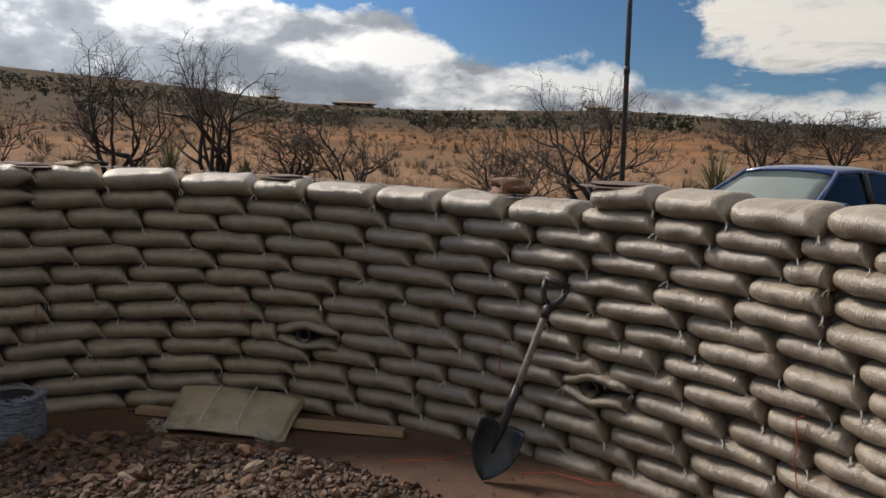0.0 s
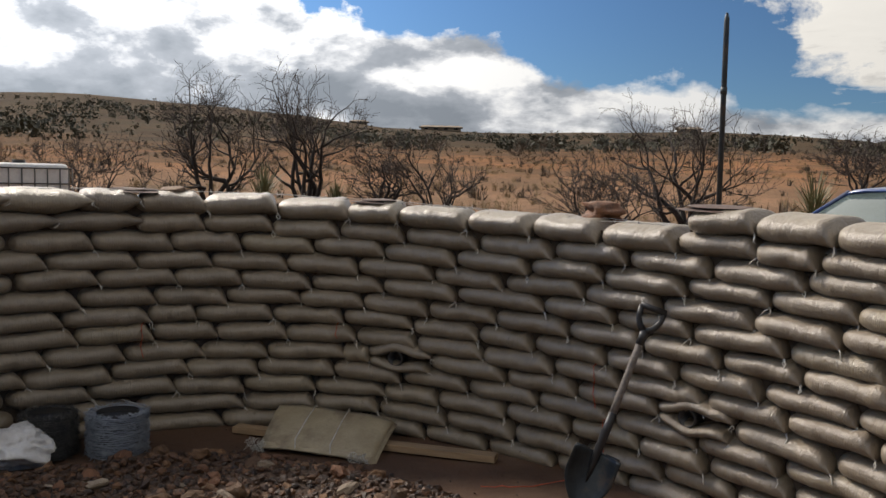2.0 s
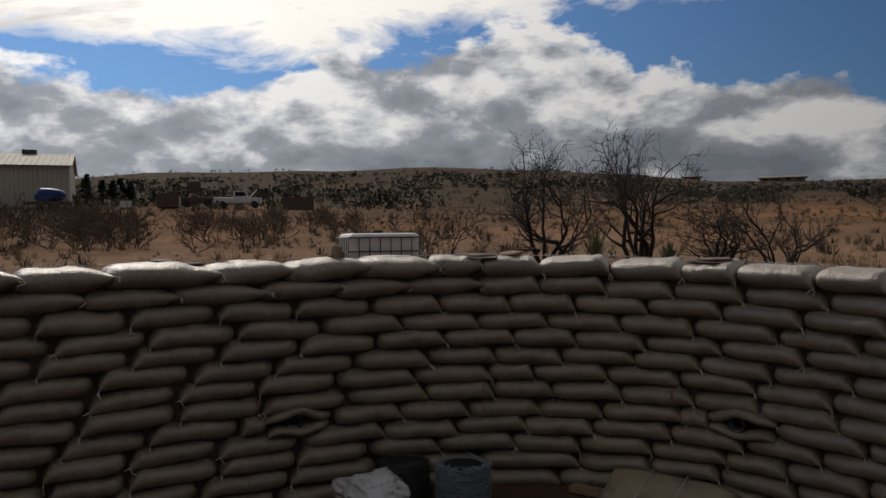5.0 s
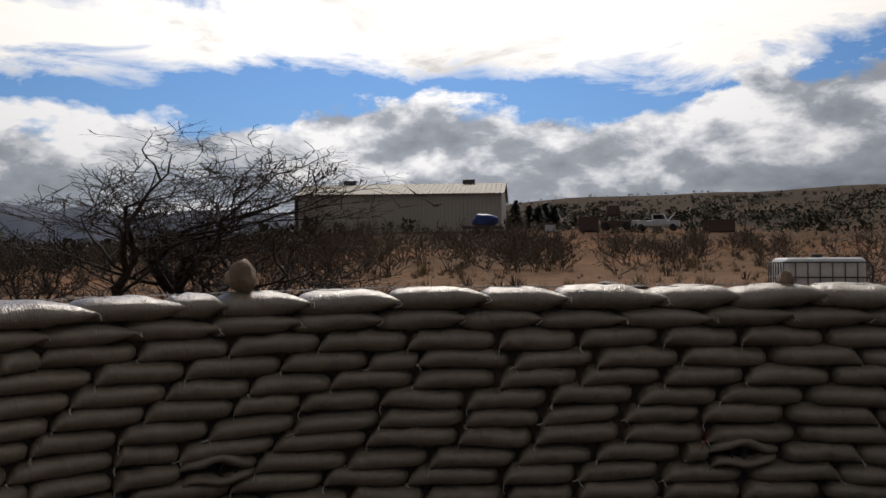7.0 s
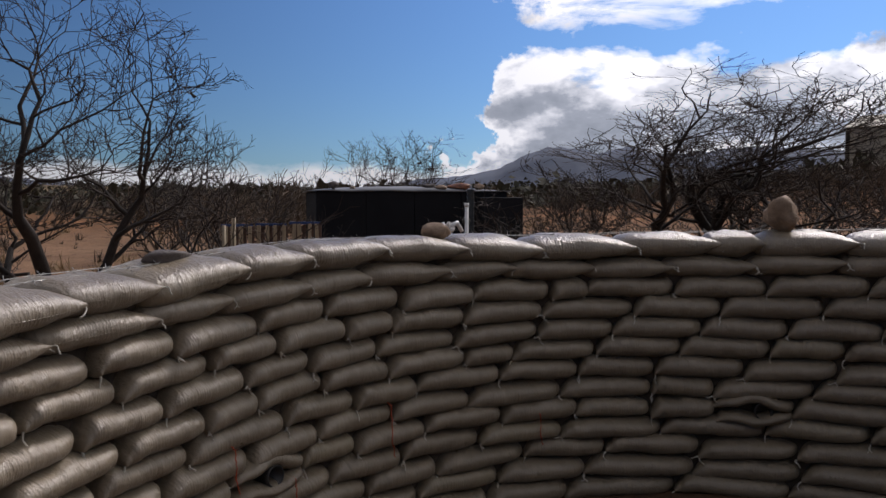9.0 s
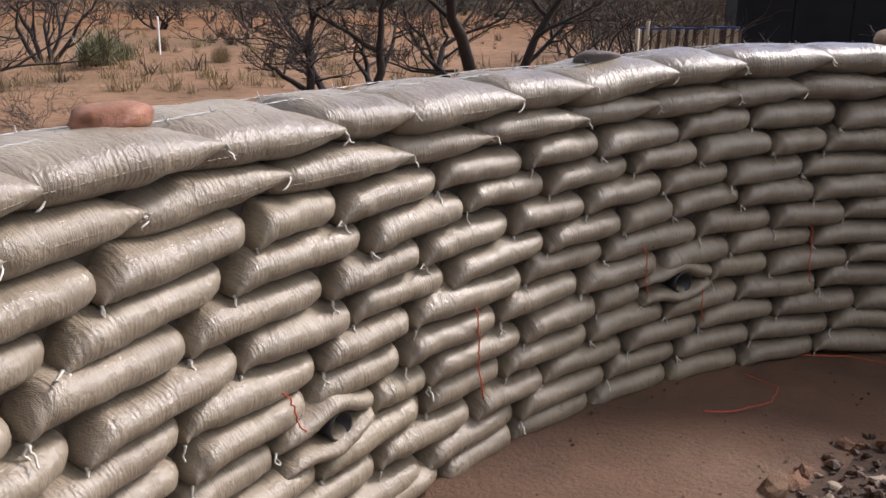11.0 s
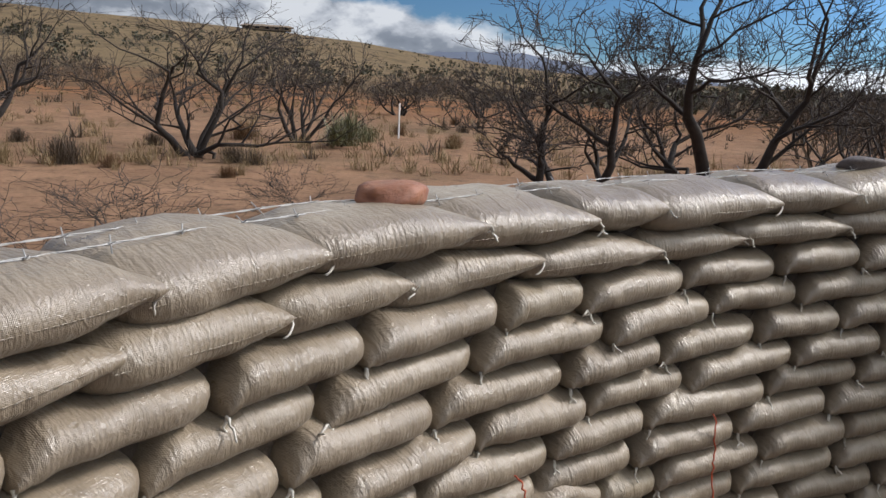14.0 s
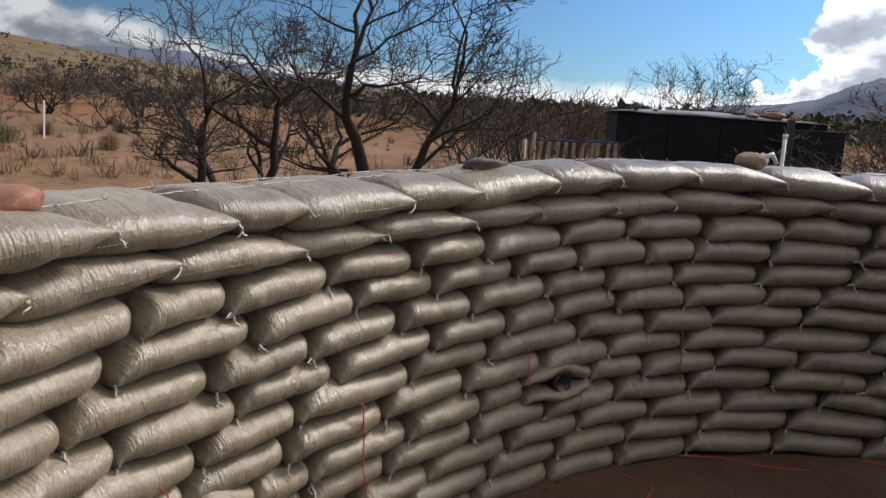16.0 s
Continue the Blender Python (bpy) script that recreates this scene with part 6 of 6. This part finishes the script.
def bed_spot(lo_a, hi_a, deep):
    a = rnd.uniform(lo_a, hi_a)
    r = bed_edge(a) - deep * rnd.random() ** 1.15 + 0.03
    return a, r, CX + r * math.cos(radians(a)), CY + r * math.sin(radians(a))


for i in range(290):
    lo_a, hi_a = (62, 118) if i % 2 else (190, 252)
    a, r, x, y = bed_spot(lo_a, hi_a, 1.1)
    if under_board(x, y):
        continue
    s = min(0.15, 0.04 + 0.045 * rnd.random() + rnd.random() ** 6 * 0.11)
    part("stone", STONES[rnd.randrange(12) if i % 2 else rnd.choice((4, 10, 4, 10, 0, 2, 5, 8, 11))], bed, at=pose(x, y, max(bed_z(a, r), 0.0) - s * 0.12, rnd.uniform(-50, 50), rnd.uniform(-25, 25), rnd.uniform(0, 360)) @ Matrix.Scale(s, 4))
pile = Pile()
for i in range(8500):
    lo_a, hi_a = (50, 125) if i % 4 else (180, 265)
    a, r, x, y = bed_spot(lo_a, hi_a, 1.5)
    if under_board(x, y):
        continue
    s = 0.012 + (0.046 if i % 3 else 0.06) * rnd.random() ** 1.8
    v, f = PEBBLES[rnd.randrange(8)]
    pile.put(v, f, pose(x, y, max(bed_z(a, r), 0.0) - s * 0.12, rnd.uniform(-60, 60), rnd.uniform(-40, 40), rnd.uniform(0, 360)) @ Matrix.Scale(s, 4))
for i in range(1100):
    a = rnd.uniform(30, 270)
    r = bed_edge(a) + (wall_r(a) - bed_edge(a)) * rnd.random() ** 1.6
    s = 0.004 + 0.013 * rnd.random() ** 3
    v, f = PEBBLES[rnd.randrange(8)]
    pile.put(v, f, pose(CX + r * math.cos(radians(a)), CY + r * math.sin(radians(a)), 0.006, rnd.uniform(-40, 40), rnd.uniform(-40, 40), rnd.uniform(0, 360)) @ Matrix.Scale(s, 4))
for i in range(3600):
    a, r = rnd.uniform(0, 360), 3.0 * math.sqrt(rnd.random())
    if r > bed_edge(a) - 0.05 or under_board(CX + r * math.cos(radians(a)), CY + r * math.sin(radians(a))):
        continue
    s = 0.014 + 0.04 * rnd.random() ** 1.8
    v, f = PEBBLES[rnd.randrange(8)]
    pile.put(v, f, pose(CX + r * math.cos(radians(a)), CY + r * math.sin(radians(a)), bed_z(a, r) - s * 0.1, rnd.uniform(-40, 40), rnd.uniform(-40, 40), rnd.uniform(0, 360)) @ Matrix.Scale(s, 4))
tagged(part("rubble", pile.mesh("rubble", RUBBLE, False)), "small broken reddish-brown rubble on the gravel bed", "gravel", kind="stuff")


def wire_coil(x, y, r, h, turn, label, mat, layers=13):
    """A spool of barbed wire standing on the floor."""
    t = thing("wire_coil", label, "wire", pose(x, y, 0.01, 0, 0, turn), "coils of barbed wire")
    g = random.Random(int(turn))
    core = Pile()
    core.tube([(0, 0, 0.01), (0, 0, h - 0.01)], r * 0.72, 24)
    part("core", core.mesh("core", CAR_BLACK), t, "dark inner core")
    barbs = Pile()
    for ring_ in range(3):
        path, pile = [], Pile()
        rr = r * (1.0 - 0.045 * ring_)
        for i in range(layers * 30 + 1):
            a = 2 * math.pi * i / 30
            z = 0.012 + (h - 0.024) * (i / (layers * 30))
            wob = rr * (1 + 0.035 * noise.noise(Vector((a * 0.7, ring_, z * 9)))) * (1 - 0.03 * (2 * z / h - 1) ** 2)
            path.append((wob * math.cos(a), wob * math.sin(a), z + 0.011 * noise.noise(Vector((a * 0.9, 3 + ring_, 0)))))
        pile.tube(path, 0.0021, 4, False)
        part("winding", pile.mesh("winding", mat), t)
    for i in range(900):
        a, z = g.uniform(0, 6.283), g.uniform(0.01, h)
        c = Vector((r * 1.0 * math.cos(a), r * math.sin(a), z))
        d = Vector((math.cos(a) * g.uniform(0.2, 1.0) - math.sin(a) * g.uniform(-1, 1), math.sin(a) * g.uniform(0.2, 1.0) + math.cos(a) * g.uniform(-1, 1), g.uniform(-0.9, 0.9))).normalized() * 0.016
        barbs.tube([c - d * 0.4, c + d], 0.0016, 4)
    for i in range(140):
        a, q = g.uniform(0, 6.283), g.uniform(0.72, 1.0)
        c = Vector((r * q * math.cos(a), r * q * math.sin(a), h - 0.008))
        d = Vector((g.uniform(-1, 1), g.uniform(-1, 1), g.uniform(0.1, 0.6))).normalized() * 0.02
        barbs.tube([c - d, c + d], 0.0018, 4)
    tagged(part("barb_tangle", barbs.mesh("barb_tangle", mat), t), kind="stuff")
    loose_end = Pile()
    loose_end.tube([(r * 0.8, 0.02, h), (r * 0.5, r * 0.3, h + 0.02), (r * 0.1, r * 0.5, h + 0.035)], 0.003, 5)
    part("wire_end", loose_end.mesh("wire_end", STEEL), t)


wire_coil(-2.33, 4.56, 0.165, 0.26, 20, "coil of new bluish barbed wire standing on the floor", STEEL_BLUE, 21)
wire_coil(-2.68, 4.46, 0.15, 0.26, 140, "darker coil of barbed wire beside a white bag", CAGE, 21)


def plastic_bag(x, y):
    """A crumpled, half-filled white plastic bag."""
    g = random.Random(8)
    planes = [(Vector((g.gauss(0, 1), g.gauss(0, 1), g.gauss(0.2, 0.9))).normalized(), g.uniform(0.62, 0.95)) for _ in range(30)]
    bm = bmesh.new()
    bmesh.ops.create_icosphere(bm, subdivisions=5, radius=1.0)
    for v in bm.verts:
        p = v.co.normalized()
        r = min([d / max(p.dot(n), 1e-3) for n, d in planes if p.dot(n) > 0.05] + [1.3])
        fold = abs(noise.noise(p * 2.1 + Vector((3, 8, 1)))) * 0.30 + abs(noise.noise(p * 5.2 + Vector((1, 2, 6)))) * 0.10
        p = p * (r * (0.86 + 0.14 * min(1.0, r)) - fold)
        ear = max(0.0, p.z - 0.25) * max(0.0, p.x - 0.1)
        v.co = Vector((p.x * 0.32 + ear * 0.10, p.y * 0.26, max(0.0, p.z * 0.62 + 0.40 + ear * 0.5) * 0.26))
    me = bpy.data.meshes.new("plastic_bag")
    bm.to_mesh(me)
    bm.free()
    me.materials.append(WHITE_FILM)
    me.polygons.foreach_set("use_smooth", [True] * len(me.polygons))
    tagged(part("plastic_bag", me, at=pose(x, y, 0.05, 0, 0, 60)), "crumpled dusty white plastic bag on the gravel", "bag")


plastic_bag(-2.74, 4.16)

# plank and the bundle of empty sacks lying across it
a, b = Vector((-1.83, 5.10, 0)), Vector((-0.19, 4.79, 0))
mid, L = (a + b) / 2, (b - a).length
plank = tagged(part("timber_plank", box("timber_plank", (L, 0.088, 0.04), LUMBER, 0.004, (0, 0, 0.02)), at=pose(mid.x, mid.y, 0.012, 0, 0, math.degrees(math.atan2(b.y - a.y, b.x - a.x)))), "rough pine plank lying on the earth floor", "plank")

bundle = thing("bundle_of_sacks", "flat bundle of empty tan sacks tied with white string", "sacks", pose(-1.22, 4.93, 0.09, 10, 2.5, -8) @ Matrix.Scale(0.9, 4))
g = random.Random(4)
for k in range(7):
    v, f = [], []
    nx, ny = 18, 12
    w_, d_ = 0.74 + g.uniform(-0.03, 0.03), 0.50 + g.uniform(-0.02, 0.02)
    ox, oy = g.uniform(-0.02, 0.02) + (0.035 if k < 3 else 0), g.uniform(-0.015, 0.015)
    for i in range(nx + 1):
        for j in range(ny + 1):
            x, y = (i / nx - 0.5) * w_ * (1 + 0.10 * j / ny) - 0.05 * (j / ny - 0.5), (j / ny - 0.5) * d_
            sag = -0.035 * max(0, abs(2 * i / nx - 1) - 0.55) ** 1.0 - 0.03 * (1 - j / ny) ** 3
            v.append(Vector((x + ox, y + oy, 0.0065 * k + sag * (1 + 0.1 * k) + 0.006 * noise.noise(Vector((x * 5, y * 5, k * 0.3))) + 0.003 * noise.noise(Vector((x * 17, y * 17, k))))))
    for i in range(nx):
        for j in range(ny):
            q = i * (ny + 1) + j
            f.append((q, q + ny + 1, q + ny + 2, q + 1))
    ob = part("empty_sack", mesh_of("empty_sack", v, f, FLAT_SACK), bundle)
    m = ob.modifiers.new("thickness", "SOLIDIFY")
    m.thickness = 0.005
    m.offset = 1
for x in (-0.13, 0.11):
    pile = Pile()
    pile.tube([(x + 0.026, -0.255, -0.02), (x + 0.025, -0.245, 0.052), (x, 0, 0.073), (x - 0.025, 0.235, 0.07), (x - 0.026, 0.26, 0.0)], 0.0045, 5, False)
    part("string", pile.mesh("string", STRING), bundle, "white tie string")
for x in (-0.37, 0.33):
    pile = Pile()
    for i in range(60):
        s = Vector((x + g.uniform(-0.06, 0.06), -0.25, g.uniform(-0.04, 0.03)))
        pile.tube([s, s + Vector((g.uniform(-0.02, 0.02), -0.02, g.uniform(-0.02, 0.012))), s + Vector((g.uniform(-0.03, 0.03), g.uniform(-0.045, -0.02), g.uniform(-0.04, 0.0)))], 0.0014, 3, False)
    part("frayed_edge", pile.mesh("frayed_edge", STRING), bundle, "frayed white threads")


def shovel():
    """A round-point shovel leaning on the wall, grip up."""
    foot, head = Vector((0.23, 4.16, 0.012)), Vector((0.58, 4.30, 0.985))
    s = thing("shovel", "round-point steel shovel with a black grip leaning on the wall", "shovel")
    way_ = (head - foot).normalized()
    face = Vector((-0.12, -1, 0))
    face = (face - way_ * face.dot(way_)).normalized()
    side = way_.cross(face)
    m = Matrix((side, way_, face)).transposed().to_4x4()
    m.translation = foot
    s.matrix_basis = m
    # the blade: x across, y up, z towards the room
    v, f = [], []
    ny, nx = 16, 12
    for j in range(ny + 1):
        t = j / ny
        half = 0.118 * (math.sin(min(1, t / 0.62) * math.pi / 2) ** 0.72) * (1.0 if t < 0.62 else 1 - 0.05 * (t - 0.62))
        for i in range(nx + 1):
            u = 2 * i / nx - 1
            z = 0.045 * (u * u) * (0.35 + 0.65 * t) - 0.035 * (1 - u * u) * t + 0.05 * (t - 0.5) ** 2
            z -= 0.016 * math.exp(-(u / 0.16) ** 2) * max(0, t - 0.35)
            v.append(Vector((half * u, 0.29 * t, z)))
    for j in range(ny):
        for i in range(nx):
            q = j * (nx + 1) + i
            f.append((q, q + 1, q + nx + 2, q + nx + 1))
    blade = part("blade", mesh_of("blade", v, f, DARK_STEEL), s, "dark worn steel blade")
    mo = blade.modifiers.new("thickness", "SOLIDIFY")
    mo.thickness = 0.004
    for sx in (-1, 1):
        pile = Pile()
        pile.tube([(sx * 0.045, 0.288, -0.028), (sx * 0.11, 0.29, 0.008)], 0.008, 6)
        part("tread", pile.mesh("tread", DARK_STEEL), blade)
    L = (head - foot).length
    pile = Pile()
    pile.tube([(0, 0.13, -0.022), (0, 0.22, -0.024), (0, 0.30, -0.020), (0, 0.40, -0.006), (0, 0.50, 0)], [0.006, 0.016, 0.022, 0.022, 0.0215], 12)
    part("socket", pile.mesh("socket", BLACK_PLASTIC), s, "black socket")
    pile = Pile()
    pile.tube([(0, 0.47, 0), (0, 0.62, 0), (0, 0.78, 0), (0, 0.90, 0)], [0.019, 0.0185, 0.018, 0.0185], 12)
    part("shaft", pile.mesh("shaft", ASH), s, "weathered grey wooden shaft")
    pile = Pile()
    pile.tube([(0, 0.86, 0), (0, 0.90, 0), (0, 0.935, 0)], [0.021, 0.022, 0.024], 12)
    for sx in (-1, 1):
        pile.tube([(0, 0.925, 0), (sx * 0.035, 0.955, 0), (sx * 0.055, 0.995, 0), (sx * 0.058, 1.05, 0)], [0.020, 0.016, 0.014, 0.015], 8)
    pile.tube([(-0.066, 1.05, 0), (0.066, 1.05, 0)], 0.0165, 10)
    part("grip", pile.mesh("grip", BLACK_PLASTIC), s, "black plastic D-shaped grip")


shovel()

# a dirty board with a painted pink band on the gravel
p0, p1 = BOARD_AT, BOARD_TO
e1 = (p1 - p0).normalized()
e2 = Vector((-e1.y, e1.x, 0))
if e2.y < 0:
    e2 = -e2
m = Matrix((e1, e2, Vector((0, 0, 1)))).transposed().to_4x4()
m.translation = p0 + Vector((0, 0, 0.115))
board = thing("painted_board", "dirty tan board with a pink paint mark on the gravel", "board", m)
part("panel", box("panel", (0.95, 0.75, 0.028), BOARD, 0.006, (0.475, 0.375, 0.014)), board)
part("band", box("band", (0.09, 0.15, 0.003), PINK, 0.0, (0.17, 0.077, 0.0305)), board, "pink painted band")
part("band", box("band", (0.08, 0.34, 0.003), ORANGE_PAINT, 0.0, (0.18, 0.324, 0.0303)), board, "faded orange painted band")


# orange cord ends hanging from the wall and lying on the floor
def cord(points, seed, thick=0.0026, name="orange_cord", label="thin orange cord hanging out between the sacks"):
    g = random.Random(seed)
    path = []
    for p, q in zip(points, points[1:]):
        for k in range(7):
            path.append(p.lerp(q, k / 7) + Vector((g.gauss(0, 0.0016), g.gauss(0, 0.0016), g.gauss(0, 0.0015) if abs(p.z - q.z) > 0.05 else abs(g.gauss(0, 0.002)))))
    path.append(points[-1])
    pile = Pile()
    pile.tube(path, thick, 5)
    tagged(part(name, pile.mesh(name, CORD)), label, "cord", "orange cord ends")


for i, (a0, z0, a1, z1) in enumerate(((239.2, 0.65, 238.7, 0.46), (233.4, 0.44, 232.9, 0.28), (255.1, 0.61, 254.3, 0.26), (223.6, 0.66, 223.1, 0.40), (208.0, 0.50, 207.7, 0.33), (269.4, 0.60, 268.4, 0.47), (53.1, 0.63, 52.8, 0.40), (52.0, 0.34, 51.8, 0.17), (102.0, 0.67, 101.8, 0.47), (25.6, 0.59, 25.2, 0.30), (81.5, 0.68, 81.4, 0.60), (127.5, 0.62, 128.6, 0.53))):
    pts = [wall_at(a0, 0.03, z0 + 0.012), wall_at(a0, -0.018, z0 - 0.005), wall_at((a0 * 2 + a1) / 3, -0.014, (z0 * 2 + z1) / 3), wall_at((a0 + a1 * 2) / 3 + 0.2, -0.016, (z0 + z1 * 2) / 3), wall_at(a1, -0.014, z1)]
    cord(pts, i)
for i, pts in enumerate((((-4.21, -0.43), (-4.30, -0.2), (-4.29, 0.0), (-4.35, 0.22)), ((-4.62, 0.47), (-4.60, 0.7), (-4.61, 0.92)), ((-3.86, -0.62), (-3.78, -0.47), (-3.62, -0.48), (-3.44, -0.62), (-3.40, -0.72)), ((-0.25, 4.34), (0.0, 4.38), (0.2, 4.52)), ((0.42, 4.22), (0.6, 4.24), (0.78, 4.10), (0.92, 4.09)))):
    cord([Vector((x, y, 0.022)) for x, y in pts], 50 + i, 0.0028, label="thin orange cord lying loose on the earth floor")
